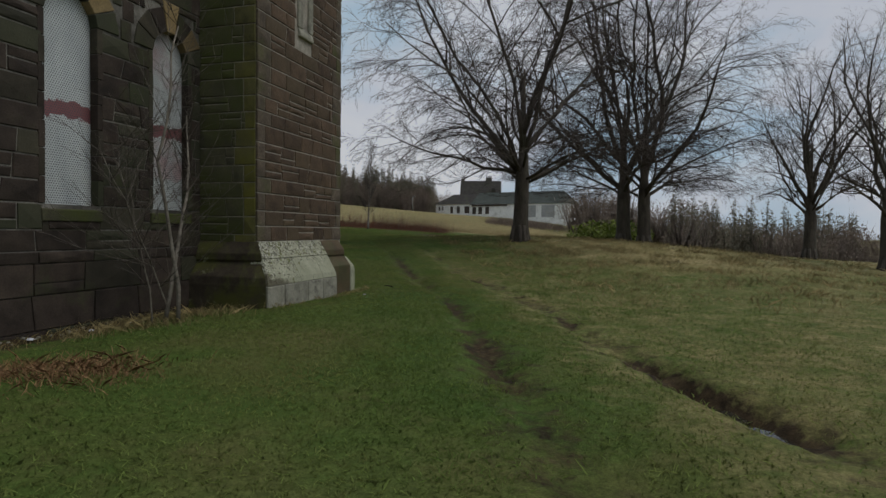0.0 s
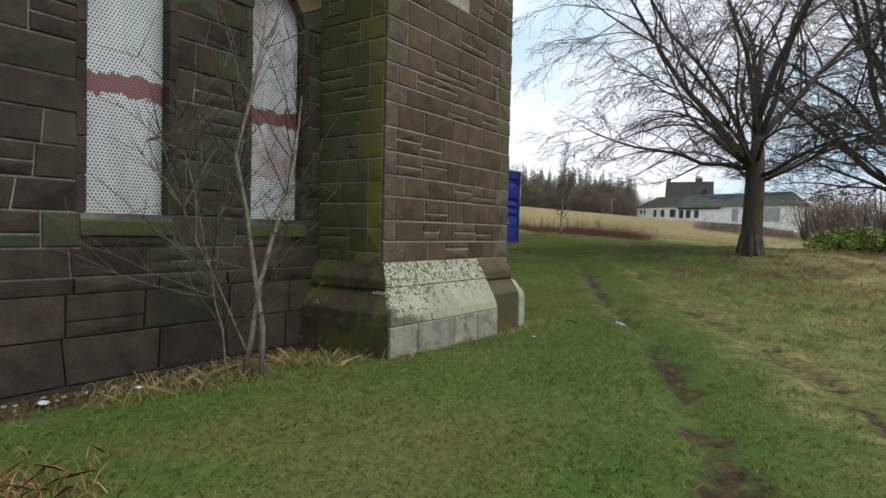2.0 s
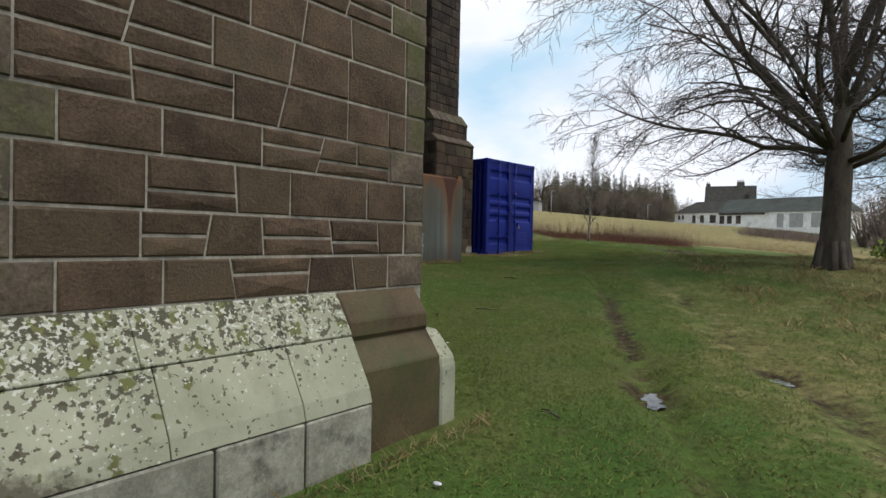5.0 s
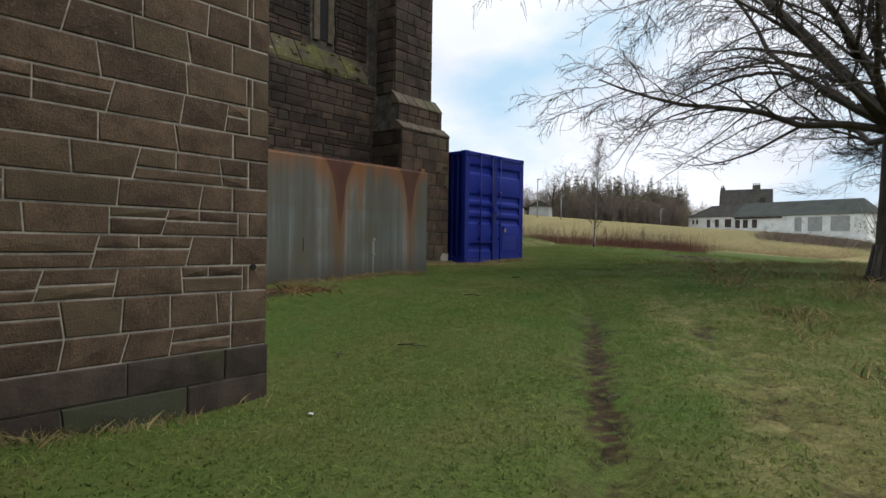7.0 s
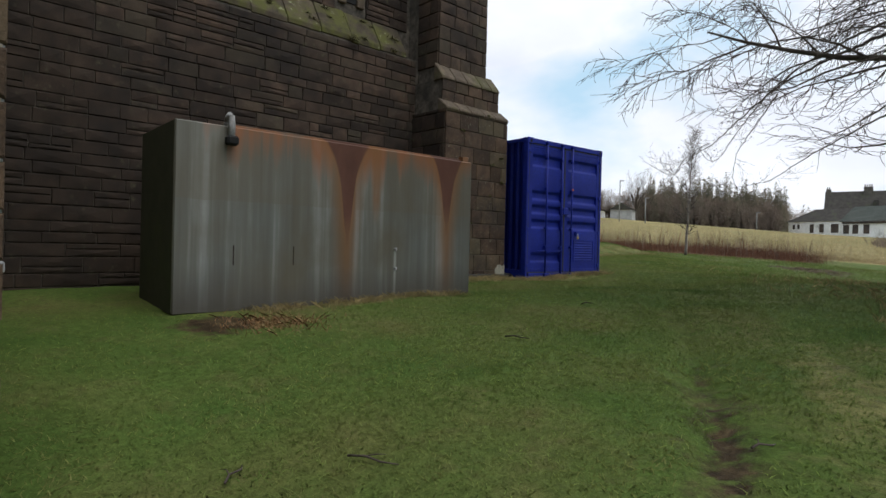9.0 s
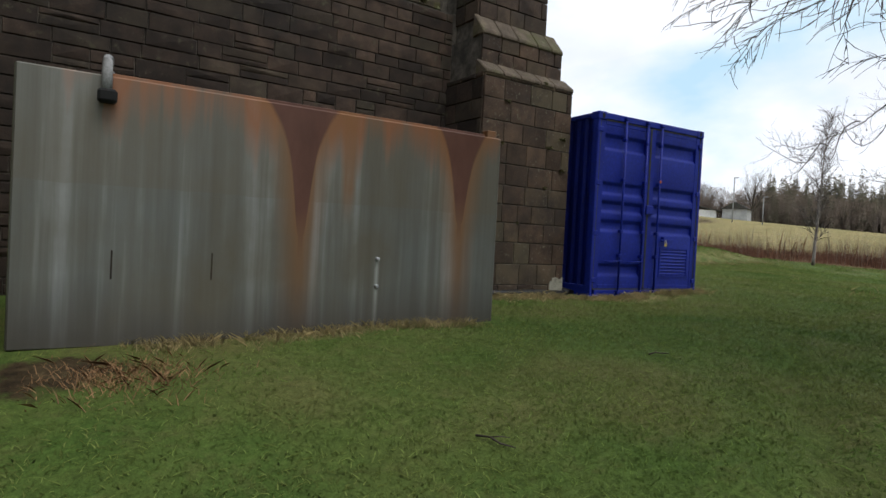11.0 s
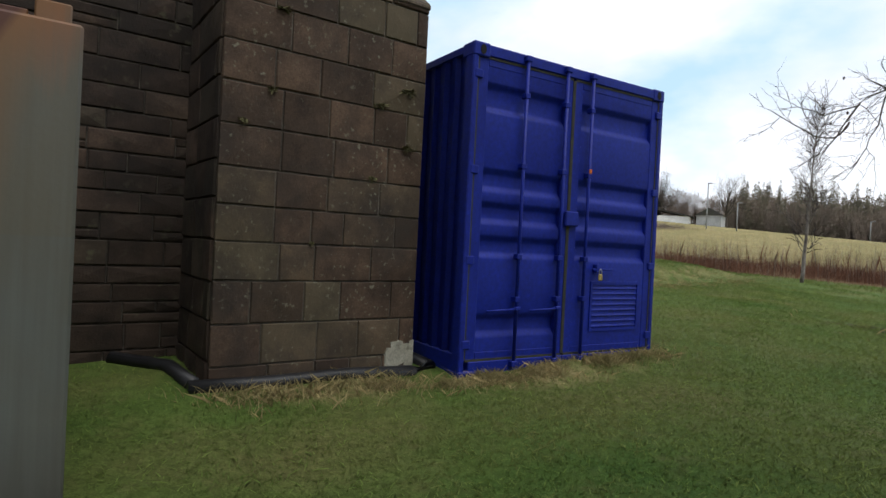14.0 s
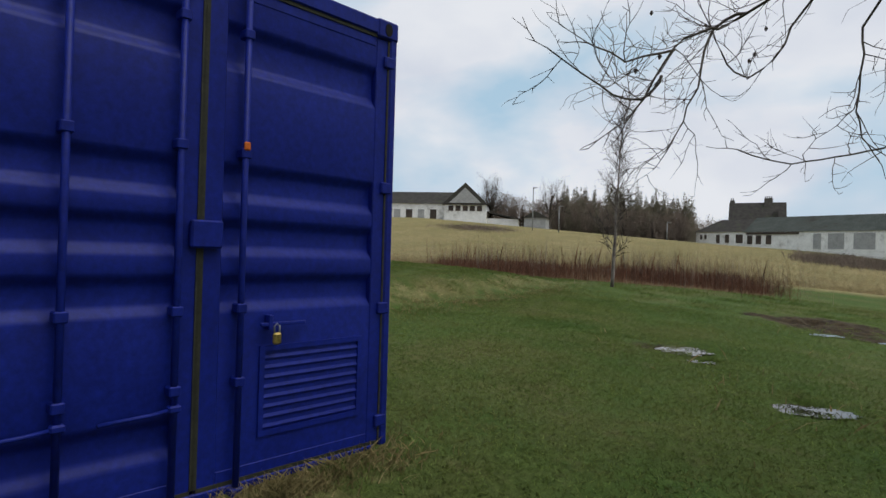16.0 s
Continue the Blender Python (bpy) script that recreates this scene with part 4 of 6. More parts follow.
slot = thing("window_2", "narrow slot window in a pale stone surround", "window", kind="structure")
part("opening", boxes((XB - 0.30, XB - 0.28, 16.82, 17.05, 6.35, 9.0)), BLACK, slot)
for ya, yb in ((16.66, 16.82), (17.05, 17.21)):
    part("jamb", boxes((XB - 0.30, XB - 0.24, ya, yb, 6.30, 9.0), bevel=0.012), STONE_QUOIN, slot)

# second buttress with two weathered offsets
buttress = thing("buttress", "massive weathered stone buttress with stepped offsets and moss", "buttress", kind="structure")
XS, YA, YB = -10.875, 18.21, 19.86
part("core", boxes((-12.6, XS + 0.018, YA - 0.008, YB + 0.008, 0.8, 4.50), (-12.6, XS - 0.17, YA + 0.05, YB - 0.10, 4.50, 5.08), (-12.6, XS - 0.36, YA + 0.12, YB - 0.28, 5.08, TOP + 2)), MORTAR_DARK, buttress)
facing(buttress, (XS, YA - 0.02, 1.0), (0, 1, 0), YB - YA + 0.04, 3.5, STONE_BUTT, (0.26, 0.31), (0.26, 0.5), seed=41, split=0.0, slants=False, deep=0.03, joint=0.010)
facing(buttress, (XB, YA, 1.0), (1, 0, 0), XS - XB, 3.5, STONE_SOOT, (0.26, 0.31), (0.26, 0.5), seed=42, split=0.0, slants=False)
facing(buttress, (XS, YB, 1.0), (-1, 0, 0), 1.5, 3.5, STONE_SOOT, (0.26, 0.31), (0.26, 0.5), seed=43, split=0.0, slants=False)
facing(buttress, (XS - 0.17, YA + 0.03, 4.66), (0, 1, 0), YB - YA - 0.11, 0.42, STONE_BUTT, (0.20, 0.21), (0.26, 0.5), seed=44, split=0.0, slants=False)
facing(buttress, (XS - 0.36, YA + 0.10, 5.36), (0, 1, 0), YB - YA - 0.36, 4.6, STONE_SOOT, (0.22, 0.28), (0.24, 0.5), seed=45, split=0.0, slants=False)
facing(buttress, (XB, YA + 0.12, 5.36), (1, 0, 0), XS - 0.36 - XB, 4.6, STONE_SOOT, (0.22, 0.28), (0.24, 0.5), seed=46, split=0.0, slants=False)
for x, z0, z1, back, ya, yb in ((XS, 4.47, 4.70, 0.20, YA, YB), (XS - 0.17, 5.06, 5.40, 0.22, YA + 0.05, YB - 0.10)):
    cut = [ya - 0.03, ya + 0.30, ya + 0.62, ya + 1.0, ya + 1.28, yb + 0.03]
    for a, b in zip(cut, cut[1:]):
        part("offset_stone", prism([(x - back, z1), (x - back + 0.03, z1), (x + 0.05, z0 + 0.05), (x + 0.05, z0), (x - back, z0)], a + 0.005, b - 0.005, bevel=0.015), STONE_QUOIN, buttress, "pale weathered sloping offset stone")
    part("offset_end", prism([(yb - 0.12, z1), (yb - 0.10, z1), (yb + 0.05, z0 + 0.05), (yb + 0.05, z0), (yb - 0.12, z0)], x - 1.2, x - back + 0.02, "x", 0.012), STONE_QUOIN, buttress)
part("pale_stone", boxes((XS - 0.02, XS + 0.036, 19.60, 19.885, 1.405, 1.655), bevel=0.01), PLINTH_BASE, buttress, "pale lichen-covered corner stone")
part("roof_mass", boxes((-18, -12.6, -6, 19.0, 0.5, TOP)), STONE_DARK, wall_b)

# ---- steel tank ----
TA, TB = Vector((-9.45, 13.055, 1.225)), Vector((-9.262, 17.27, 1.29))
t_len = (TB - TA).xy.length
t_yaw = math.degrees(math.atan2(TB.y - TA.y, TB.x - TA.x))
tank = thing("steel_tank", "large rectangular rusting galvanised steel tank on the grass", "tank", pose(TA.x, TA.y, TA.z, 0, -math.degrees(math.asin(0.0)), t_yaw))
T_DEEP, T_H = 1.3, 2.03
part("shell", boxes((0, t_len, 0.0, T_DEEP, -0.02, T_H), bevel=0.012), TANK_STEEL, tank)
part("rim_angle", boxes((0.55, t_len - 0.18, 0.05, 0.10, T_H - 0.004, T_H + 0.03), bevel=0.004), TANK_STEEL, tank)
# Thin dark sheet over the end: the shade of this side put into colour.
part("end_plate", boxes((-0.006, 0.004, 0.02, T_DEEP - 0.02, 0.0, T_H - 0.01)), STONE_DARK, tank, "tank end with its shade painted as a dark sheet")
part("lug", boxes((t_len - 0.16, t_len - 0.04, 0.03, 0.13, T_H, T_H + 0.075), bevel=0.006), TANK_STEEL, tank, "rusty lifting lug")
neck = [(0.575, 0.10, T_H - 0.02), (0.575, 0.10, T_H + 0.05), (0.57, 0.07, T_H + 0.10), (0.565, 0.0, T_H + 0.12), (0.56, -0.06, T_H + 0.09), (0.56, -0.08, T_H + 0.01), (0.56, -0.08, T_H - 0.14)]
vent = from_mesh("overflow_pipe", bar(neck, 0.036, 10).mesh("overflow_pipe"), POLE, tank, "grey gooseneck overflow pipe", smooth=True)
part("coupling", boxes((0.50, 0.63, -0.13, -0.02, T_H - 0.22, T_H - 0.12), bevel=0.02), BLACK, vent, "dark pipe coupling")
for z in (0.45, 0.71):
    bm = prism([(2.84 + 0.021 * math.cos(k * math.pi / 6), z + 0.021 * math.sin(k * math.pi / 6)) for k in range(12)], -0.03, 0.01, "y", 0.006)
    part("bolt", bm, GALV, tank, "pale bolted fitting")
for u, z in ((0.63, 0.50), (1.35, 0.50)):
    part("weld_scar", boxes((u, u + 0.012, -0.006, 0.002, z, z + 0.22)), STONE_DARK, tank)

# ---- container ----
CA, CB = Vector((-10.512, 20.125, 0)), Vector((-10.354, 22.56, 0))
CW, CH, CZ = 2.438, 2.80, 1.405
c_yaw = math.degrees(math.atan2(CB.y - CA.y, CB.x - CA.x))
box_c = thing("shipping_container", "blue painted steel shipping container with closed double doors on grass", "container", pose(CA.x, CA.y, CZ, 0, 0, c_yaw))
# x along the doors, y back into the box, z up
CL = 1.62
for x0 in (0.0, CW - 0.10):
    part("corner_post", boxes((x0 if x0 == 0 else x0 + 0.042, x0 + 0.058 if x0 == 0 else CW, 0.0, 0.12, -0.11, CH), bevel=0.01), BLUE, box_c)
    for y0 in (0.0, CL - 0.16):
        for z0 in (-0.11, CH - 0.118):
            bm = boxes((x0 - 0.004 if x0 == 0 else CW - 0.17, x0 + 0.17 if x0 == 0 else CW + 0.004, y0 - 0.008, y0 + 0.17, z0, z0 + 0.122), bevel=0.012)
            cast = part("corner_casting", bm, BLUE, box_c)
            if y0 == 0:
                cx = 0.09 if x0 == 0 else CW - 0.085
                part("lock_hole", prism([(cx + 0.030 * math.cos(k * math.pi / 8), z0 + 0.06 + 0.042 * math.sin(k * math.pi / 8)) for k in range(16)], -0.011, -0.004, "y"), BLACK, cast)
part("header", boxes((0.10, CW - 0.10, 0.0, 0.10, CH - 0.10, CH - 0.004), bevel=0.008), BLUE, box_c)
part("door_sill", boxes((0.10, CW - 0.10, 0.005, 0.10, -0.11, 0.09), bevel=0.008), BLUE, box_c)
part("roof", boxes((0.03, CW - 0.03, 0.06, CL - 0.03, CH - 0.05, CH - 0.015)), BLUE, box_c)
part("back_wall", boxes((0.03, CW - 0.03, CL - 0.08, CL - 0.03, -0.10, CH - 0.02)), BLUE, box_c)
for x0 in (0.004, CW - 0.06):
    part("top_rail", boxes((x0, x0 + 0.056, 0.1, CL - 0.1, CH - 0.075, CH - 0.006), bevel=0.006), BLUE, box_c)
    part("bottom_rail", boxes((x0, x0 + 0.056, 0.1, CL - 0.1, -0.11, 0.15), bevel=0.006), BLUE, box_c)


def corrugated(sign):
    """A trapezoid-folded side sheet."""
    bm = bmesh.new()
    y, pts = 0.12, []
    while y < CL - 0.15:
        pts += [(0.0, y), (0.0, y + 0.048), (0.034, y + 0.088), (0.034, y + 0.136)]
        y += 0.176
    rows = [[bm.verts.new((sign * d, q, z)) for d, q in pts] for z in (0.14, CH - 0.07)]
    for i in range(len(pts) - 1):
        bm.faces.new((rows[0][i], rows[0][i + 1], rows[1][i + 1], rows[1][i]))
    bmesh.ops.solidify(bm, geom=bm.faces[:], thickness=0.002)
    return bm


part("side_sheet", corrugated(1), BLUE, box_c, m=pose(0.012, 0, 0))
part("side_sheet", corrugated(-1), BLUE, box_c, m=pose(CW - 0.012, 0, 0))


def door_sheet(w, h, ribs):
    """A door leaf with pressed level ribs: each rib is a hollow with sloping sides."""
    prof, z = [(0.0, 0.0)], 0.0
    for z0, z1 in ribs:
        edge = [(0.038 * step01(q / 6), 0.075 * q / 6) for q in range(7)]
        prof += [(d, z0 + u) for d, u in edge] + [(d, z1 - u) for d, u in edge[::-1]]
    prof.append((0.0, h))
    bm = bmesh.new()
    rows = [[bm.verts.new((x, d, z)) for d, z in prof] for x in (0.11, w - 0.10)]
    for i in range(len(prof) - 1):
        bm.faces.new((rows[0][i], rows[1][i], rows[1][i + 1], rows[0][i + 1])).smooth = True
    for x0, x1 in ((0.0, 0.11), (w - 0.10, w)):
        box(bm, x0, x1, -0.006, 0.045, 0.0, h, 0.006)
    box(bm, 0.11, w - 0.10, -0.004, 0.045, h - 0.07, h, 0.006)
    box(bm, 0.11, w - 0.10, -0.004, 0.045, 0.0, 0.07, 0.006)
    return bm


LEAF_H = CH - 0.21
RIBS = [(0.18, 0.41), (0.87, 1.09), (1.16, 1.38), (1.44, 1.67), (2.12, 2.40)]
# the plain fields stand forward, the pressed fields lie back between them
LEFT_W = 1.105
for k, (x0, w, ribs) in enumerate(((0.06, LEFT_W, RIBS), (0.06 + LEFT_W + 0.012, CW - 0.12 - LEFT_W - 0.012, RIBS[1:]))):
    leaf = part("door", door_sheet(w, LEAF_H, ribs), BLUE, box_c, m=pose(x0, 0.022, 0.10))
    for gx0, gx1 in ((-0.012, 0.012), (w - 0.012, w + 0.012)):
        part("gasket", boxes((gx0, gx1, -0.012, 0.03, 0.01, LEAF_H - 0.01)), RUBBER, leaf)
    part("gasket", boxes((0.01, w - 0.01, -0.010, 0.03, LEAF_H - 0.010, LEAF_H + 0.012)), RUBBER, leaf)
    part("gasket", boxes((0.01, w - 0.01, -0.010, 0.03, -0.012, 0.010)), RUBBER, leaf)
    hinge_x = -0.04 if k == 0 else w - 0.045
    for z in (0.10, 0.82, 1.59, 2.40):
        part("hinge", boxes((hinge_x, hinge_x + 0.085, -0.028, 0.0, z, z + 0.075), bevel=0.008), BLUE, leaf)
    for bx in ((0.51, 0.99) if k == 0 else (0.203,)):
        rod = from_mesh("lock_rod", bar([(bx, -0.045, -0.08), (bx, -0.045, LEAF_H + 0.08)], 0.017, 10).mesh("lock_rod"), BLUE, leaf, smooth=True)
        for z in (-0.075, LEAF_H + 0.035):
            part("cam_keeper", boxes((bx - 0.035, bx + 0.035, -0.07, -0.005, z, z + 0.055), bevel=0.008), BLUE, rod)
        for z in (0.50, 0.88, 1.68, 2.30):
            part("rod_bracket", boxes((bx - 0.028, bx + 0.028, -0.066, 0.0, z, z + 0.05), bevel=0.006), BLUE, rod)
        if k == 0:
            arm = bar([(bx, -0.05, 0.44), (bx - 0.12, -0.075, 0.435), (bx - 0.33, -0.06, 0.425)], 0.011, 8)
            part("rod_hub", boxes((bx - 0.03, bx + 0.03, -0.075, -0.03, 0.425, 0.46), bevel=0.008), BLUE, rod)
            from_mesh("handle", arm.mesh("handle"), BLUE, rod, smooth=True)
    if k == 0:
        part("centre_lock_box", boxes((w - 0.055, w + 0.11, -0.05, -0.012, 1.21, 1.35), bevel=0.01), BLUE, leaf)
    else:
        vx0, vx1, vz0, vz1 = 0.34, 1.04, 0.20, 0.69
        vent_c = part("louvre_vent", boxes((vx0, vx0 + 0.03, -0.012, 0.05, vz0, vz1), (vx1 - 0.03, vx1, -0.012, 0.05, vz0, vz1), (vx0 + 0.03, vx1 - 0.03, -0.012, 0.05, vz0, vz0 + 0.03), (vx0 + 0.03, vx1 - 0.03, -0.012, 0.05, vz1 - 0.03, vz1)), BLUE, leaf)
        for j in range(8):
            z = vz0 + 0.035 + j * 0.0535
            part("louvre", prism([(-0.010, z + 0.012), (-0.004, z), (0.002, z), (0.022, z + 0.046), (0.014, z + 0.05)], vx0 + 0.03, vx1 - 0.03, "x"), BLUE, vent_c)
        part("hasp", boxes((0.32, 0.60, -0.05, -0.03, 0.80, 0.82), (0.365, 0.39, -0.055, 0.0, 0.78, 0.86), bevel=0.004), BLUE, leaf)
        lock = part("padlock", boxes((0.385, 0.435, -0.075, -0.048, 0.70, 0.765), bevel=0.01), BRASS, leaf, "small brass padlock")
        from_mesh("shackle", bar([(0.394, -0.06, 0.76), (0.394, -0.06, 0.80), (0.41, -0.06, 0.815), (0.426, -0.06, 0.80), (0.426, -0.06, 0.76)], 0.005, 8).mesh("shackle"), GALV, lock, smooth=True)
        part("orange_tag", boxes((0.185, 0.22, -0.072, -0.055, 1.72, 1.765), bevel=0.006), ORANGE, leaf, "small orange plastic tag")

# ---- black pipes along the buttress foot ----
for k, pts in enumerate(([(XS + 0.10, 18.05, 0.02), (XS + 0.12, 18.6, 0.02), (XS + 0.13, 19.2, 0.02), (XS + 0.14, 19.8, 0.02), (XS + 0.05, 20.05, 0.02), (XS - 0.4, 20.02, 0.02)], [(-11.75, 17.7, 0.02), (-11.4, 18.05, 0.02), (XS + 0.02, 18.10, 0.02)])):
    pts = [(x, y, ground_z(x, y) + up) for x, y, up in pts]
    pipe = tagged(from_mesh("drain_pipe", bar(pts, 0.055, 12).mesh("drain_pipe"), PIPE_BLACK, smooth=True), "black plastic drain pipe lying along the stone foot", "pipe", "black pipes")


# ---- trees ----
def bough(ways, r0, r1, wood, fine, rng):
    """A long drooping bough through a few points, with crooked twigs, spurs and a few husks towards its end."""
    pts = []
    for i in range(len(ways) - 1):
        a, b, c, d = ways[max(i - 1, 0)], ways[i], ways[i + 1], ways[min(i + 2, len(ways) - 1)]
        n = max(3, int((c - b).length / 0.10))
        for k in range(n):
            t = k / n
            p = 0.5 * (2 * b + (c - a) * t + (2 * a - 5 * b + 4 * c - d) * t * t + (3 * b - a - 3 * c + d) * t * t * t)
            pts.append(p + Vector((rng.gauss(0, 0.008), rng.gauss(0, 0.008), rng.gauss(0, 0.008))))
    pts.append(ways[-1])
    n = len(pts)
    wood.add(pts, [r1 + (r0 - r1) * (1 - i / (n - 1)) ** 1.3 for i in range(n)], 5)

    def twig(p, d, length, r, depth):
        run, m = [p.copy()], max(3, int(length / 0.06))
        for j in range(m):
            d = (d + Vector((rng.gauss(0, 0.17), rng.gauss(0, 0.17), rng.gauss(0.03, 0.15)))).normalized()
            p = p + d * length / m
            run.append(p.copy())
        fine.add(run, [r * (1 - 0.55 * j / m) for j in range(m + 1)], 3)
        for j in range(1, m + 1):
            if depth and rng.random() < 0.75:
                side_d = (d + Vector((rng.gauss(0, 0.8), rng.gauss(0, 0.8), rng.gauss(0.15, 0.6)))).normalized()
                twig(run[j], side_d, rng.uniform(0.03, 0.16) if depth == 1 else rng.uniform(0.10, 0.32), r * 0.7, depth - 1)
        if rng.random() < 0.012:
            fine.add([p, p + Vector((0, 0.004, -0.014)), p + Vector((0, 0, -0.03))], [0.004, 0.013, 0.004], 5)

    for i in range(int(n * (0.35 if r0 > 0.03 else 0.05)), n):
        if rng.random() < 0.75:
            along = (pts[min(i + 1, n - 1)] - pts[max(i - 1, 0)]).normalized()
            nd = (along * 0.7 + Vector((rng.gauss(0, 0.55), rng.gauss(0, 0.55), rng.gauss(0, 0.5)))).normalized()
            twig(pts[i], nd, rng.uniform(0.15, 0.55), 0.0038, 2 if rng.random() < 0.45 else 1)
    twig(pts[-1], (pts[-1] - pts[-3]).normalized(), 0.22, r1, 1)


def grow(seed, height, trunk_r, fork, limbs, droop=0.2, twigs=(9, 8, 5), lean_most=1.0, sides=7, thin=0.0042, reaching=(), boughs=()):
    """A bare broad-crowned tree: trunk, rising limbs, boughs and drooping twigs. Returns the wood and the twigs as two meshes."""
    rng = random.Random(seed)
    wood, fine = Tubes(), Tubes()

    def limb(p, d, length, r, level, rising=0.07):
        n = (0, 8, 6, 5, 3)[level]
        pts, radii = [p.copy()], [r]
        step = length / n
        for i in range(n):
            wob = Vector((rng.gauss(0, 1), rng.gauss(0, 1), rng.gauss(0, 1))) * (0, 0.14, 0.15, 0.17, 0.18)[level]
            pull = rising if level == 1 else (-droop * (0, 0, 0.35, 0.7, 0.5)[level] if d.z > -0.35 else 0.0)
            if p.z < 2.6 and d.z < 0.1:
                pull = 0.22
            d = (d + wob + Vector((0, 0, pull))).normalized()
            p = p + d * step
            pts.append(p.copy())
            radii.append(max(r * (1 - 0.80 * (i + 1) / n), 0.0028))
        (wood if level < 3 else fine).add(pts, radii, (0, sides, 5, 3, 3)[level])
        if level == 4:
            return
        count = twigs[level - 1]
        for k in range(count):
            t = 0.16 + 0.82 * (k + rng.random()) / count
            i = min(int(t * n), n - 1)
            q = pts[i].lerp(pts[i + 1], t * n - i)
            along = (pts[i + 1] - pts[i]).normalized()
            side_d = along.orthogonal().normalized()
            side_d.rotate(Matrix.Rotation(rng.uniform(0, 2 * math.pi), 3, along))
            nd = (along * rng.uniform(0.6, 1.0) + side_d * rng.uniform(0.45, 0.85) + Vector((0, 0, 0.15 if level == 1 else 0.0))).normalized()
            limb(q, nd, length * rng.uniform(0.30, 0.52) * (1.15 - 0.4 * t), max(radii[i] * rng.uniform(0.38, 0.55), thin), level + 1)

    base = [Vector((0, 0, -0.3)), Vector((0, 0, 0.0)), Vector((0.01, 0, 0.4)), Vector((0.03, 0.02, fork * 0.6)), Vector((0.05, 0.03, fork)), Vector((0.07, 0.05, fork * 1.35)), Vector((0.02, 0.09, fork * 1.9)), Vector((0.08, 0.04, fork * 2.7))]
    wood.add(base, [trunk_r * 1.4, trunk_r * 1.22, trunk_r * 1.03, trunk_r * 0.93, trunk_r * 0.90, trunk_r * 0.62, trunk_r * 0.40, trunk_r * 0.12], 16)
    for k in range(7):  # root flare
        w = k * 0.9 + rng.random() * 0.4
        o = Vector((math.cos(w), math.sin(w), 0))
        wood.add([o * trunk_r * 1.7 + Vector((0, 0, -0.12)), o * trunk_r * 1.15 + Vector((0, 0, 0.06)), o * trunk_r * 0.8 + Vector((0, 0, 0.55))], [trunk_r * 0.2, trunk_r * 0.3, trunk_r * 0.28], 6)
    for k in range(limbs):
        w = 2.399 * k + rng.uniform(-0.3, 0.3)
        lean = lean_most * ((k + 0.5) / limbs) ** 0.8
        outward = Vector((math.cos(w), math.sin(w), 0)) * (0.10 + 0.95 * lean)
        d = (outward + Vector((0, 0, 1.05 - 0.62 * lean))).normalized()
        length = (height - fork) * (0.95 - 0.34 * lean)
        limb(Vector((0.04, 0.04, fork * (rng.uniform(0.85, 1.1) + 1.0 * (1 - min(lean, 1.0)) * rng.random()))) + outward * trunk_r * 0.3, d, length * (0.98 - 0.28 * min(lean, 1.0)), trunk_r * rng.uniform(0.17, 0.29) * (1.55 if k < 7 else 1.05), 1, 0.08 - 0.10 * lean)
    for w, tilt, length, r in reaching:
        d = Vector((math.cos(radians(w)), math.sin(radians(w)), tilt)).normalized()
        limb(Vector((0.0, 0.0, fork * 1.1)), d, length, r, 1, -0.045)
    for r0, r1, ways in boughs:
        bough([Vector(p) for p in ways], r0, r1, wood, fine, rng)
    return wood.mesh("trunk"), fine.mesh("crown")


def plant(name, label, category, meshes, m, group, barks=(BARK, TWIG)):
    t = thing(name, label, category, m, group)
    from_mesh("trunk", meshes[0], barks[0], t, smooth=True)
    from_mesh("crown", meshes[1], barks[1], t)
    return t


BEECH_A = grow(5, 13.5, 0.255, 2.1, 15, droop=0.26, thin=0.0055, twigs=(13, 10, 7), lean_most=1.15, boughs=(
    (0.055, 0.0055, ((0, 0, 2.3), (-2.0, 1.5, 3.8), (-4.6, 3.3, 3.8), (-6.35, 4.13, 2.91), (-6.61, 3.85, 2.7), (-6.75, 3.67, 2.54), (-6.87, 3.53, 2.24), (-6.97, 3.43, 2.08))),
    (0.010, 0.004, ((-6.80, 3.61, 2.38), (-6.88, 3.52, 2.23), (-7.02, 3.25, 2.28), (-7.18, 2.95, 2.43))),
    (0.008, 0.004, ((-6.75, 3.67, 2.54), (-6.9, 3.35, 2.43), (-7.01, 3.08, 2.46))),
    (0.050, 0.0055, ((0, 0.05, 2.6), (-2.2, 2.2, 4.2), (-4.8, 4.2, 4.2), (-6.24, 5.01, 3.2), (-6.39, 4.92, 2.85), (-6.59, 4.85, 2.66), (-6.69, 4.62, 2.7), (-6.75, 4.44, 2.89))),
    (0.012, 0.004, ((-6.55, 4.5, 3.0), (-6.75, 4.44, 2.89), (-6.75, 4.17, 2.52), (-6.81, 4.12, 2.29), (-6.88, 4.05, 2.07))),
    (0.016, 0.004, ((-4.9, 3.5, 3.6), (-5.8, 4.23, 2.81), (-5.88, 4.15, 2.48), (-5.91, 4.13, 2.17), (-5.86, 4.17, 1.99))),
    (0.045, 0.005, ((0, 0.1, 2.2), (-2.2, 3.0, 3.2), (-4.4, 5.0, 2.8), (-5.61, 5.51, 2.24), (-5.85, 5.33, 2.15), (-6.11, 5.23, 2.09), (-6.37, 5.11, 2.05), (-6.69, 4.94, 2.15)))),
    reaching=((205, 0.62, 4.6, 0.055), (245, 0.6, 4.8, 0.055)))
BEECH_B = grow(9, 14.5, 0.30, 2.3, 13, droop=0.2, thin=0.0055, twigs=(13, 10, 6), lean_most=1.0)
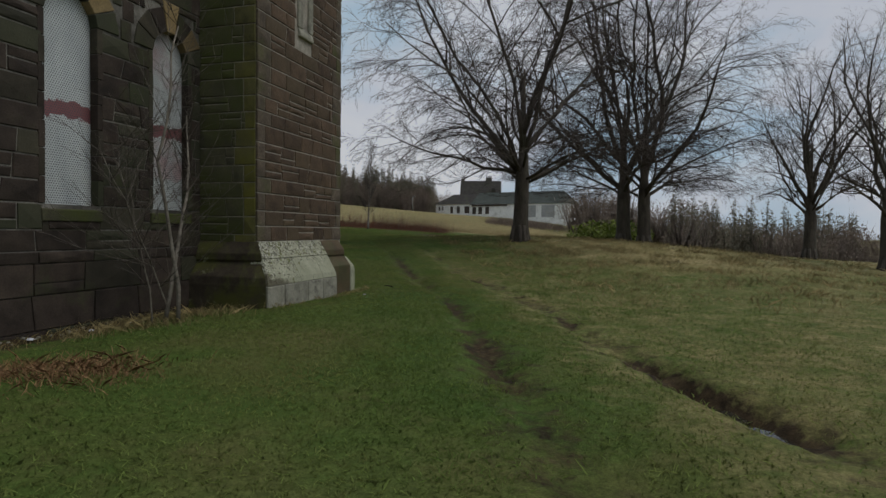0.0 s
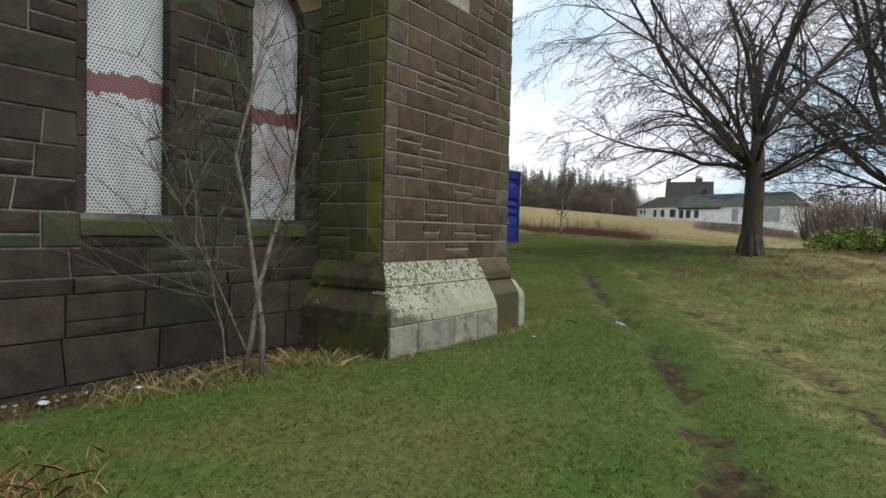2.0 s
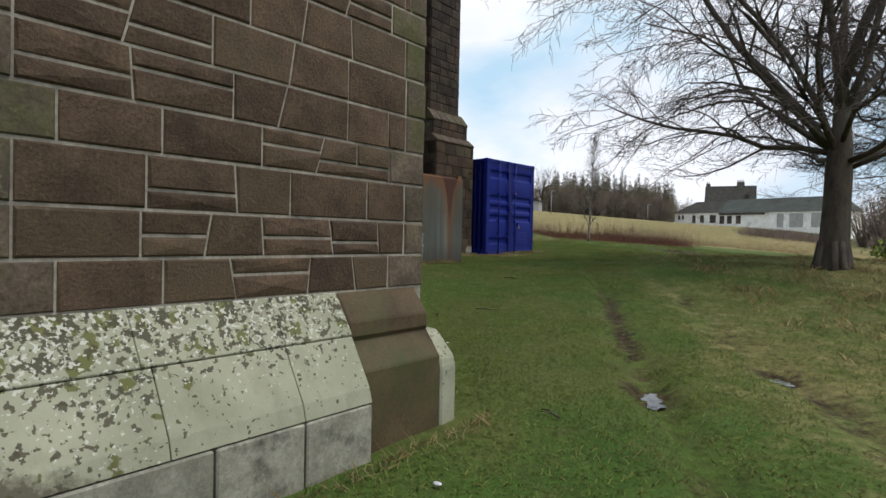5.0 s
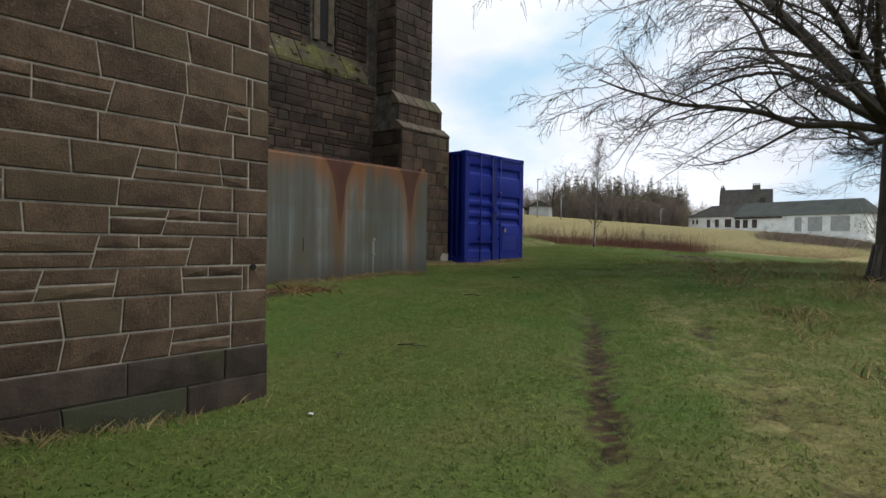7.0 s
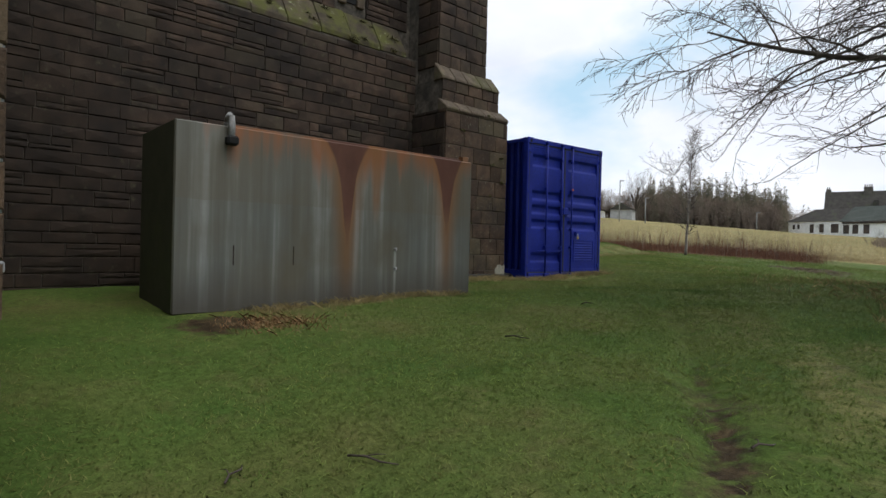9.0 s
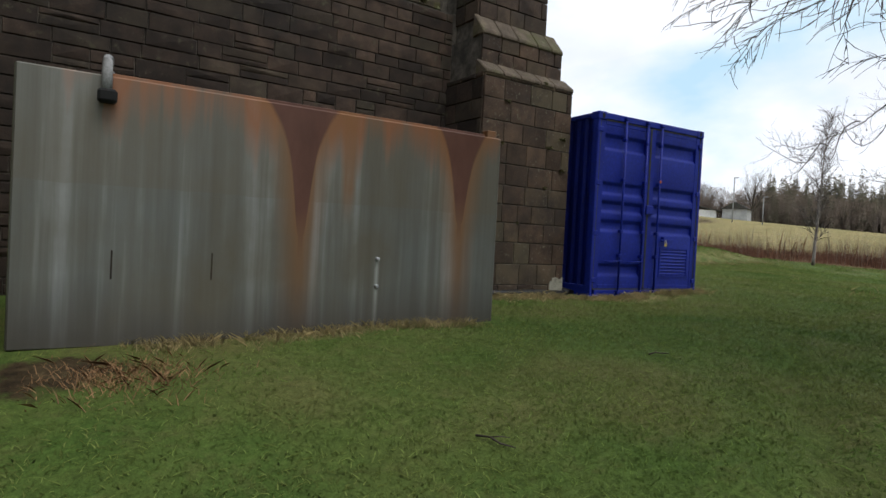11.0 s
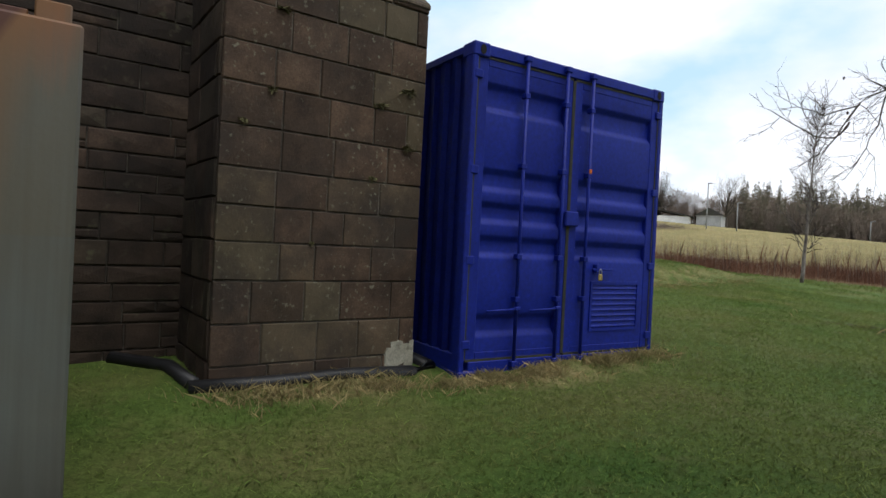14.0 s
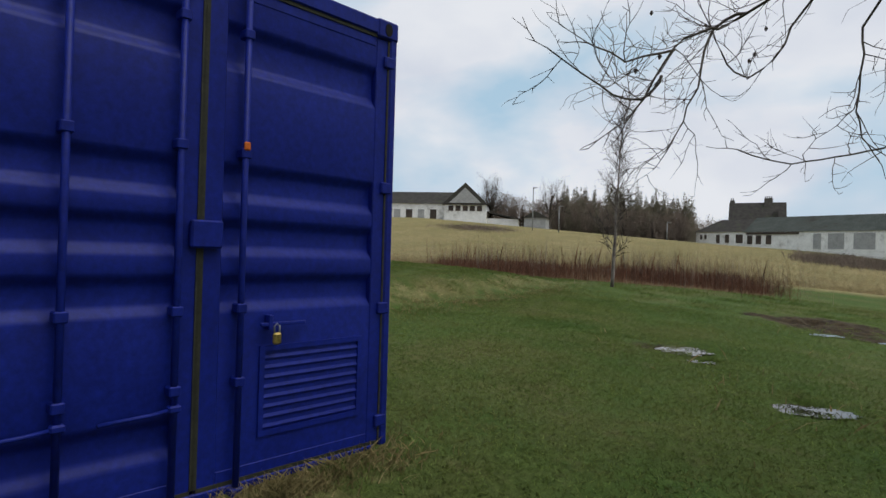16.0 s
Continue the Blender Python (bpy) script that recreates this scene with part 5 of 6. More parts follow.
OAK = grow(14, 10.5, 0.30, 2.2, 12, droop=0.06, twigs=(10, 8, 5), lean_most=0.85)


def on_ground(x, y, turn=0.0, size=1.0, sink=0.03):
    return pose(x, y, ground_z(x, y) - sink, 0, 0, turn) @ Matrix.Scale(size, 4)


plant("beech_tree", "broad leafless beech tree with a dark furrowed trunk", "tree", BEECH_A, on_ground(-2.06, 19.6, 0), "bare trees")
plant("beech_tree", "tall leafless beech tree with upswept limbs", "tree", BEECH_B, on_ground(1.31, 27.0, 70), "bare trees")
plant("beech_tree", "slender leafless beech tree close beside another", "tree", BEECH_B, on_ground(2.15, 26.7, 200, 0.92), "bare trees")
plant("oak_tree", "leafless tree with a short forked trunk", "tree", OAK, on_ground(8.84, 28.3, 40, 0.82), "bare trees")
plant("oak_tree", "leafless tree with ascending limbs at the slope edge", "tree", OAK, on_ground(8.9, 21.0, 150, 0.72), "bare trees")

plant("oak_tree", "round-crowned leafless tree above the far wood", "tree", OAK, on_ground(-91.2, 140.0, 10, 1.12), "bare trees")
plant("oak_tree", "round-crowned leafless tree behind the gabled hall", "tree", OAK, on_ground(-95.0, 146.5, 250, 1.05), "bare trees")
plant("oak_tree", "fine-twigged leafless tree in the far wood edge", "tree", OAK, on_ground(-80.6, 151.0, 120, 1.18), "bare trees")


def slim_tree(seed, height, r):
    """A single leader with short rising branches and fine twigs."""
    rng = random.Random(seed)
    wood, fine = Tubes(), Tubes()
    p, pts, d = Vector((0, 0, -0.1)), [], Vector((0, 0, 1))
    for i in range(13):
        pts.append(p.copy())
        d = (d + Vector((rng.gauss(0, 0.05), rng.gauss(0, 0.05), 0.08))).normalized()
        p = p + d * height / 12
    wood.add(pts, [max(r * (1 - i / 12.5), 0.006) for i in range(13)], 8)
    for k in range(60):
        t = 0.16 + 0.82 * k / 60
        i = min(int(t * 12), 11)
        q, w = pts[i].lerp(pts[i + 1], t * 12 - i), rng.uniform(0, 6.28)
        b = Vector((math.cos(w), math.sin(w), rng.uniform(1.0, 1.9))).normalized()
        ln, run = rng.uniform(0.6, 1.5) * (1.25 - t), [q.copy()]
        for _ in range(4):
            b = (b + Vector((rng.gauss(0, 0.1), rng.gauss(0, 0.1), 0.06))).normalized()
            q = q + b * ln / 4
            run.append(q.copy())
        wood.add(run, [0.011, 0.009, 0.007, 0.005, 0.004], 3)
        for j in (1, 2, 3, 4):
            for _ in range(3):
                c = (b + Vector((rng.gauss(0, 0.6), rng.gauss(0, 0.6), rng.gauss(0.1, 0.4)))).normalized()
                e = run[j] + c * rng.uniform(0.15, 0.4)
                fine.add([run[j], e, e + (c + Vector((0, 0, -0.3))) * 0.2], [0.006, 0.005, 0.004], 3)
    return wood.mesh("trunk"), fine.mesh("crown")


BIRCH = slim_tree(21, 6.9, 0.075)
plant("birch_tree", "young leafless silver birch among red-brown stems", "tree", BIRCH, on_ground(-15.35, 37.7, 0, 0.86), "bare trees", (BARK_BIRCH, TWIG))


def sapling(seed, height):
    rng = random.Random(seed)
    stem, fine = Tubes(), Tubes()
    for k in (0, 2):
        w = k * 1.6 + rng.random()
        d = Vector((math.cos(w) * 0.12, math.sin(w) * 0.18, 1)).normalized()
        p, pts = Vector((0.05 * math.cos(w), 0.05 * math.sin(w), -0.05)), []
        h = height * (1.0, 0.8, 0.55)[k]
        for i in range(9):
            pts.append(p.copy())
            d = (d + Vector((rng.gauss(0, 0.10), rng.gauss(0, 0.16), 0.03))).normalized()
            p = p + d * h / 8
        stem.add(pts, [0.024 * (1 - 0.085 * i) * (1, 0.8, 0.4)[k] for i in range(9)], 7)
        for i in range(2, 9):
            for _ in range(3):
                b = Vector((rng.gauss(0, 0.5), rng.gauss(0, 0.9), rng.uniform(0.3, 1.0))).normalized()
                q, run = pts[i].copy(), [pts[i].copy()]
                ln = rng.uniform(0.45, 1.25) * (1.1 - i * 0.05)
                for _j in range(4):
                    b = (b + Vector((rng.gauss(0, 0.12), rng.gauss(0, 0.12), 0.05))).normalized()
                    q = q + b * ln / 4
                    run.append(q.copy())
                fine.add(run, [0.0058, 0.0046, 0.0036, 0.0028, 0.0020], 3)
                for j in (1, 2, 3, 4):
                    for _s in range(2):
                        c = (b + Vector((rng.gauss(0, 0.7), rng.gauss(0, 0.7), rng.gauss(0.1, 0.4)))).normalized()
                        fine.add([run[j], run[j] + c * rng.uniform(0.08, 0.2), run[j] + c * rng.uniform(0.2, 0.32)], [0.0024, 0.0019, 0.0013], 3)
    return stem.mesh("trunk"), fine.mesh("crown")


for k, (x, y, h, s) in enumerate(((-3.48, 5.28, 3.5, 3), (-3.56, 5.16, 3.2, 8))):
    plant("sapling", "thin leafless self-sown sapling against the stone wall", "sapling", sapling(s, h), on_ground(x, y, 40 * k), "saplings by the wall", (BARK_YOUNG, BARK_SHOOT))


# ---- far houses ----
def hip_roof(x0, x1, y0, y1, z0, h, inset, over=0.4):
    bm = bmesh.new()
    a = [bm.verts.new(p) for p in ((x0 - over, y0 - over, z0), (x1 + over, y0 - over, z0), (x1 + over, y1 + over, z0), (x0 - over, y1 + over, z0))]
    ym = (y0 + y1) / 2
    r = [bm.verts.new((x0 + inset[0], ym, z0 + h)), bm.verts.new((x1 - inset[1], ym, z0 + h))]
    for q in ((a[0], a[1], r[1], r[0]), (a[2], a[3], r[0], r[1]), (a[1], a[2], r[1]), (a[3], a[0], r[0]), (a[3], a[2], a[1], a[0])):
        bm.faces.new(q)
    return bm


def house_window(parent, x0, x1, y, z0, z1, mat):
    w = part("window", boxes((x0 - 0.12, x1 + 0.12, y - 0.08, y - 0.01, z0 - 0.12, z1 + 0.12)), HARLED, parent)
    part("pane", boxes((x0, x1, y - 0.12, y - 0.084, z0, z1)), mat, w)


CHIMNEY = surface("sooty_chimney_stone", (0.06, 0.055, 0.048), (0.13, 0.12, 0.10), 2, bump=0.2, fine=8)
H_TURN = -15.0
house = thing("white_house", "long white harled single-storey house with hipped slate roofs", "house", pose(-55.3, 185.0, 7.4, 0, 0, H_TURN))
part("wall", boxes((0, 13.5, 0, 9, -2, 3.1)), HARLED, house)
part("roof", hip_roof(0, 13.5, 0, 9, 3.1, 3.4, (4.5, 0.2)), SLATE, house)
for x in (1.2, 2.4):
    house_window(house, x, x + 0.6, 0, 1.2, 2.4, GLASS_DARK)
for x, w, z0 in ((5.6, 1.0, 0.2), (8.0, 1.1, 0.3), (10.8, 1.8, 0.2)):
    house_window(house, x, x + w, 0, z0, 2.4, GLASS_DARK)
wing = thing("white_house", "long white harled wing with a green-grey roof and boarded windows", "house", pose(-55.3 + 13.5 * math.cos(radians(H_TURN)), 185.0 + 13.5 * math.sin(radians(H_TURN)), 7.2, 0, 0, H_TURN))
part("wall", boxes((0.02, 31, -0.6, 9.5, -4.5, 3.1)), HARLED, wing)
part("roof", hip_roof(0.02, 31, -0.6, 9.5, 3.1, 3.9, (0.3, 2.5)), SLATE_GREEN, wing)
for x in (0.5, 2.6, 5.0):
    house_window(wing, x, x + 1.3, -0.6, 0.1, 2.3, GLASS_DARK)
for x, w in ((15.5, 1.6), (18.5, 3.2), (23.5, 4.0)):
    house_window(wing, x, x + w, -0.6, -0.9, 2.6, BOARD)
part("fascia", boxes((0.3, 12.5, -0.95, -0.7, 2.5, 3.0)), GLASS_DARK, wing)
block = thing("slate_house", "tall house with a steep dark slate roof and chimneys", "house", pose(-50.4, 197.7, 7.3, 0, 0, 11.3))
part("wall", boxes((0, 14.0, 0, 10, -2, 6.0)), HARLED, block)
roof_b = part("roof", hip_roof(0, 14.0, 0, 10, 6.0, 6.4, (-0.1, -0.1), 0.1), SLATE, block)
for x, w, h, z0 in ((0.1, 1.2, 0.5, 11.4), (8.7, 2.1, 0.9, 8.0)):
    part("chimney", boxes((x, x + w, 3.9 if w > 2 else 4.3, 5.7, z0, 12.6 + h), bevel=0.05), CHIMNEY, roof_b)
    for k in range(2 if w < 2 else 4):
        part("chimney_pot", boxes((x + 0.15 + k * 0.5, x + 0.42 + k * 0.5, 4.8, 5.1, 12.6 + h, 13.3 + h), bevel=0.05), CHIMNEY, roof_b)
part("dormer", boxes((10.9, 12.1, 1.6, 4.0, 7.0, 9.6)), SLATE, roof_b)

hall = thing("gabled_hall", "large derelict white hall with a gabled timber front", "house", pose(-96.5, 128.5, 10.4, 0, 0, 30))
part("wall", boxes((-26, 0.0, 3, 14, -2, 4.6)), HARLED, hall)
part("roof", hip_roof(-26, 2.0, 3, 14, 4.6, 3.4, (1, 0.0)), SLATE, hall)
part("gable", boxes((0.0, 10.0, 0, 14, -2, 4.3)), HARLED, hall)
part("gable_roof", prism([(-0.6, 4.2), (10.6, 4.2), (5.0, 9.4)], -0.6, 14, "y"), SLATE, hall)
part("gable_face", prism([(1.2, 4.6), (8.8, 4.6), (5.0, 8.2)], -0.66, -0.6, "y"), BOARD, hall)
for k in range(5):
    house_window(hall, 1.0 + 1.7 * k, 2.2 + 1.7 * k, 0, 2.7, 4.0, GLASS_DARK)
for k in range(8):
    house_window(hall, -25 + 3.0 * k, -23.4 + 3.0 * k, 3, 0.6, 3.2, GLASS_DARK if k % 2 else BOARD)
part("porch", boxes((10.0, 17.5, 2, 8, -2, 1.2)), HARLED, hall)
part("porch_roof", prism([(10.0, 2.6), (18.2, 0.9), (18.2, 1.15), (10.0, 2.9)], 1.5, 8.5, "y"), SLATE, hall)
shed = thing("shed", "small distant pitched-roof shed by the wood", "shed", pose(-79, 136, 9.9, 0, 0, 20))
part("wall", boxes((0, 5, 0, 5, -2, 1.8)), BOARD, shed)
part("roof", prism([(-0.4, 1.7), (5.4, 1.7), (2.5, 3.3)], -0.3, 5.3, "y"), SLATE, shed)

for x, y, h in ((-66.0, 118.0, 8.2), (-62.0, 121.0, 5.0), (-55.3, 162.0, 4.5)):
    lamp = thing("street_lamp", "thin grey distant lamp post at the field edge", "lamp post", on_ground(x, y), "lamp posts")
    from_mesh("post", bar([(0, 0, -0.3), (0, 0, h)], 0.10, 8).mesh("post"), POLE, lamp, smooth=True)
    part("head", boxes((-0.1, 0.8, -0.12, 0.12, h - 0.05, h + 0.12), bevel=0.03), POLE, lamp)


# ---- woods and scrub ----
def wood_belt(name, label, mat, spots, leafy, seed):
    """Many far trees as one sheet of small clumps: conifers taper upwards, bare trees are round and thin."""
    rng = np.random.default_rng(seed)
    tris = []
    for x, y, h, w in spots:
        z = land(x, y) - 0.4
        n, m = int(leafy * 3.0), 34
        t = rng.random(m) ** (0.9 if mat is CONIFER else 0.75)
        wide = np.clip(1.03 - t, 0.03, 1) ** 0.85 if mat is CONIFER else np.sqrt(np.clip(1.0 - (2 * t - 1.02) ** 2, 0.05, 1))
        ang, rad = rng.random(m) * 2 * np.pi, w * wide * np.sqrt(rng.random(m))
        knot = np.stack([x + rad * np.cos(ang), y + rad * np.sin(ang), z + h * (0.04 + 0.93 * t)], 1)
        knot = np.vstack([knot, [[x, y, z + h * 0.97], [x, y, z + h * 0.85]]])
        pick = rng.integers(0, m + 2, n)
        puff = np.array([0.10, 0.10, 0.10]) * h
        c = knot[pick] + rng.normal(0, 0.62, (n, 3)) * puff
        if mat is CONIFER:  # ragged boughs that shorten towards a pointed top
            t = 1 - np.sqrt(rng.random(n))
            ang, rad = rng.random(n) * 2 * np.pi, w * (1.0 - t) ** 0.85 * np.sqrt(rng.random(n))
            rad = rad * (0.75 + 0.25 * np.sin(t * h * 2.6 + 3 * ang + x))
            c = np.stack([x + rad * np.cos(ang), y + rad * np.sin(ang), z + h * (0.05 + 0.95 * t) - 0.18 * rad], 1)
        size = (0.12 if mat is CONIFER else 0.085) * (0.5 + rng.random((n, 1, 1))) * (h / 10)
        tri = c[:, None, :] + rng.normal(0, 1, (n, 3, 3)) * size * np.array([1, 1, 0.7 if mat is CONIFER else 1.3])
        tri[:, :, 2] = np.maximum(tri[:, :, 2], z)
        tris.append(tri)
        k = 5 if mat is CONIFER else 26
        foot = rng.normal(0, 0.15, k)
        top_x, top_z = rng.normal(0, 0.45 * w if mat is WOODLAND else 0.1, k), h * rng.uniform(0.75, 1.12, k)
        for q, tx, tz in zip(foot, top_x, top_z):
            tris.append(np.array([[[x + q - 0.09, y, z], [x + q + 0.09, y, z], [x + tx, y, z + tz]]]))
    return tagged(from_mesh(name, soup(name, np.concatenate(tris), 3), mat), label, "woodland", kind="stuff")


def belt_spots(seed, a0, a1, r0, r1, n, h0, h1, w, eye=(-7.66, 19.8)):
    rng = random.Random(seed)
    out = []
    for k in range(n):
        a = radians(a0 + (a1 - a0) * (k + rng.random()) / n)
        r = rng.uniform(r0, r1)
        out.append((eye[0] - r * math.sin(a), eye[1] + r * math.cos(a), rng.uniform(h0, h1), w * rng.uniform(0.7, 1.3)))
    return out


wood_belt("conifer_wood", "distant dark green conifer wood beyond the field", CONIFER, belt_spots(1, 28, 16.3, 168, 200, 120, 9, 17, 3.4), 520, 1)
wood_belt("bare_wood", "distant brown leafless wood at the field edge", WOODLAND, belt_spots(2, 37.0, 16.9, 152, 185, 100, 5, 9.5, 3.2), 460, 2)
wood_belt("bare_wood", "brown leafless trees among the dark conifers", WOODLAND, belt_spots(11, 29.0, 16.6, 172, 198, 60, 9, 12.5, 3.4), 460, 11)
wood_belt("bare_wood", "leafless trees behind the white house", WOODLAND, belt_spots(9, 17.5, 13.6, 212, 230, 16, 8, 13, 3.4), 460, 9)
wood_belt("conifer_wood", "dark pines at the near edge of the wood", CONIFER, belt_spots(3, 29.0, 22.0, 160, 172, 26, 7, 10.5, 2.4), 520, 3)
wood_belt("conifer_wood", "dark conifer plantation beyond the falling slope", CONIFER, belt_spots(4, -5, -19, 66, 88, 55, 5.5, 8.6, 2.8, (0.9, 0.2)), 460, 4)
wood_belt("bare_wood", "brown leafless thicket beyond the falling slope", WOODLAND, belt_spots(5, 4, -40, 60, 100, 130, 4.2, 6.6, 3.0, (0.9, 0.2)), 440, 5)
wood_belt("bare_wood", "far leafless woodland round the fields", WOODLAND, belt_spots(6, -40, -170, 120, 180, 90, 6, 11, 5.0, (0.9, 0.2)), 260, 6)
wood_belt("bare_wood", "far brown woodland behind the house", WOODLAND, belt_spots(7, 13, -6, 215, 260, 70, 6, 11, 4.5), 420, 7)
wood_belt("bare_wood", "dark brown wood beyond the ground behind the container", WOODLAND, belt_spots(8, 100, 54, 105, 150, 60, 10, 15, 4.0), 420, 8)


def stems(name, label, category, mat, spots, seed, h, lean=0.12, wide=0.012, sink=0.02):
    """Upright thin stems or blades, each a narrow tapering leaf of two triangles."""
    rng = np.random.default_rng(seed)
    pts = np.array(spots)
    n = len(pts)
    zs = np.array([ground_z(x, y) for x, y in pts[:, :2]]) - sink
    ang, hh = rng.random(n) * 2 * np.pi, rng.uniform(h[0], h[1], n)
    if pts.shape[1] > 2:
        hh = hh * pts[:, 2]
    side_v = np.stack([np.cos(ang), np.sin(ang), 0 * ang], 1) * wide * rng.uniform(0.6, 1.4, (n, 1))
    base = np.stack([pts[:, 0], pts[:, 1], zs], 1)
    tilt = rng.normal(0, lean, (n, 2)) * hh[:, None]
    tip = base + np.column_stack([tilt, hh])
    mid = base + np.column_stack([tilt * 0.35, hh * 0.55])
    quads = np.stack([base - side_v, base + side_v, mid + side_v * 0.8, tip, mid - side_v * 0.8], 1)
    return tagged(from_mesh(name, soup(name, quads, 5), mat), label, category, kind="stuff")


rs = random.Random(40)
reed_spots = []
while len(reed_spots) < 22000:
    a, r = rs.uniform(8, 48), 20 + rs.random() * 15
    x, y = -7.66 - r * math.sin(radians(a)), 19.8 + r * math.cos(radians(a))
    if rs.random() > thicket(x, y) * (0.55 + 0.9 * noise.noise((x * 0.35, y * 0.35, 15))) + 0.02:
        continue
    reed_spots.append((x, y, (0.26 + 0.34 * rs.random()) if rs.random() < 0.90 else 0.6 + 0.9 * rs.random()))
stems("willow_stems", "dense thicket of thin red-brown winter stems", "undergrowth", REED, reed_spots, 41, (0.7, 1.15), 0.13, 0.0036)
pale = [(x + rs.gauss(0, 1.2), y + rs.gauss(0, 1.2), 1.0) for x, y, _ in reed_spots[::16]]
stems("pale_stems", "scattered tall pale dead stems among the red-brown thicket", "undergrowth", WOODLAND, pale, 44, (0.5, 1.7), 0.08, 0.0034)
field = []
while len(field) < 60000:
    a, r = rs.uniform(-2, 48), 33 + 80 * rs.random() ** 1.6
    field.append((-7.66 - r * math.sin(radians(a)), 19.8 + r * math.cos(radians(a)), 0.7))
stems("field_grass", "pale dry grass tufts over the rising field", "grass", STRAW, field, 42, (0.08, 0.24), 0.9, 0.013)
scrub = [(-7.66 - r * math.sin(radians(a)), 19.8 + r * math.cos(radians(a)), 1.0) for a, r in ((rs.gauss(4.2, 2.6), rs.gauss(76, 4)) for _ in range(5200)) if a < 9.4 - 0.4 * abs(r - 76) ** 0.5]
scrub += [(-7.66 - r * math.sin(radians(a)), 19.8 + r * math.cos(radians(a)), 0.7) for a, r in ((rs.gauss(36.0, 1.8), rs.gauss(108, 3.5)) for _ in range(2600))]
stems("field_scrub", "brown winter scrub in front of the far house", "undergrowth", WOODLAND, scrub, 43, (0.35, 1.25), 0.45, 0.016)
rsg = np.random.default_rng(50)
gorse_c = np.array([0.6, 47.0, land(0.6, 47.0) + 0.7])
gn = rsg.normal(0, 1, (2600, 3))
gn = gorse_c + gn / np.linalg.norm(gn, axis=1, keepdims=True) * rsg.random((2600, 1)) ** 0.4 * np.array([3.2, 1.5, 1.1])
BROOM = surface("yellow_green_bush", (0.07, 0.10, 0.015), (0.17, 0.20, 0.03), 1.0, vary=0.4, bump=0.1, island=True, fine=10)
tagged(from_mesh("gorse_bush", soup("gorse_bush", gn[:, None, :] + rsg.normal(0, 0.10, (2600, 3, 3)), 3), BROOM), "low yellow-green gorse bush on the slope", "bush", kind="stuff")


# ---- grass ----
def walled(x, y):
    """Whether the spot lies under a wall, the tank or the container."""
    if y < 6.2:
        return x < -4.04
    if y < 8.95:
        return x < -2.92
    if y < 11.24:
        return x < -5.60
    if y < 18.2:
        if 13.0 < y < 17.35 and -11.4 < x < -9.42 + 0.045 * (y - 13):
            return True
        return x < -11.78
    if y < 19.9:
        return x < -10.84
    return x < -10.5 + 0.065 * (y - 20.1) and y < 22.6


def path_x(y):
    return 0.9 - 0.30 * y - 0.0060 * y * y


rg = random.Random(60)
lawn = []
while len(lawn) < 330000:
    y = rg.uniform(0.8, 34)
    x = path_x(y) + rg.gauss(0.3, 3.2)
    if walled(x, y) or muddiness(x, y) + 0.35 * noise.noise((x * 3, y * 3, 5)) > rg.uniform(0.30, 0.55):
        continue
    if rg.random() < 0.55 * dryness(x, y):
        continue
    lawn.append((x, y, 0.8 + 0.35 * noise.noise((x * 0.9, y * 0.9, 2))))
for px, py, a, b in ((-10.5, 28.2, 0.6, 0.42), (-8.4, 25.8, 0.42, 0.28), (-8.4, 33.5, 0.9, 0.7), (-9.8, 27.6, 0.25, 0.2)):
    for _ in range(1500):
        x, y = px + a * rg.gauss(0, 0.8), py + b * rg.gauss(0, 0.8)
        if noise.noise((x * 4.5, y * 4.5, 21)) > 0.24:
            lawn.append((x, y, 1.9))
stems("lawn_grass", "short wet green grass", "grass", BLADE, lawn, 61, (0.014, 0.036), 1.3, 0.0034, 0.002)

rough = []
while len(rough) < 42000:
    x, y = rg.uniform(-21, -4), rg.uniform(24, 42)
    u = x + 14.3 + 0.18 * (y - 26.5)
    keep = max(step01((y - 30.5) / 5), math.exp(-((u / 0.8) ** 2)), step01(-u / 1.5))
    if rg.random() < keep * (0.55 + 0.9 * noise.noise((x * 0.9, y * 0.9, 31))) and thicket(x, y) < 0.5 and muddiness(x, y) < 0.4:
        rough.append((x, y, 0.75 + 0.7 * noise.noise((x * 1.3, y * 1.3, 33))))
stems("rough_grass", "rough green grass tussocks along the ditch bank", "grass", BLADE, rough, 64, (0.03, 0.09), 1.1, 0.0045, 0.01)
tufts = []


def tuft_line(x0, y0, x1, y1, n, wide, tall):
    for _ in range(n):
        t = rg.random()
        x, y = x0 + (x1 - x0) * t + rg.gauss(0, wide), y0 + (y1 - y0) * t + rg.gauss(0, wide)
        if not walled(x, y) and noise.noise((x * 2.3, y * 2.3, 7)) > rg.uniform(-0.5, 0.35):
            tufts.append((x, y, tall))


tuft_line(-9.32, 13.9, -9.2, 17.2, 5200, 0.12, 0.8)
tuft_line(-10.38, 20.2, -10.25, 22.6, 7000, 0.13, 0.75)
tuft_line(-10.5, 18.2, -10.4, 20.0, 3200, 0.16, 0.85)
tuft_line(-3.9, 1.0, -3.8, 6.1, 1600, 0.14, 0.7)
tuft_line(-3.75, 4.4, -3.3, 6.0, 2000, 0.20, 1.0)
tuft_line(-2.9, 6.2, -2.85, 8.9, 700, 0.06, 0.6)
tuft_line(-5.55, 9.0, -5.5, 11.2, 1500, 0.10, 0.8)
for k in range(9):
    tuft_line(-14.0 - 0.18 * k - 0.3, 26.5 + k, -14.1 - 0.18 * k - 0.3, 27.5 + k, 620, 0.30, 0.8)
hill = []
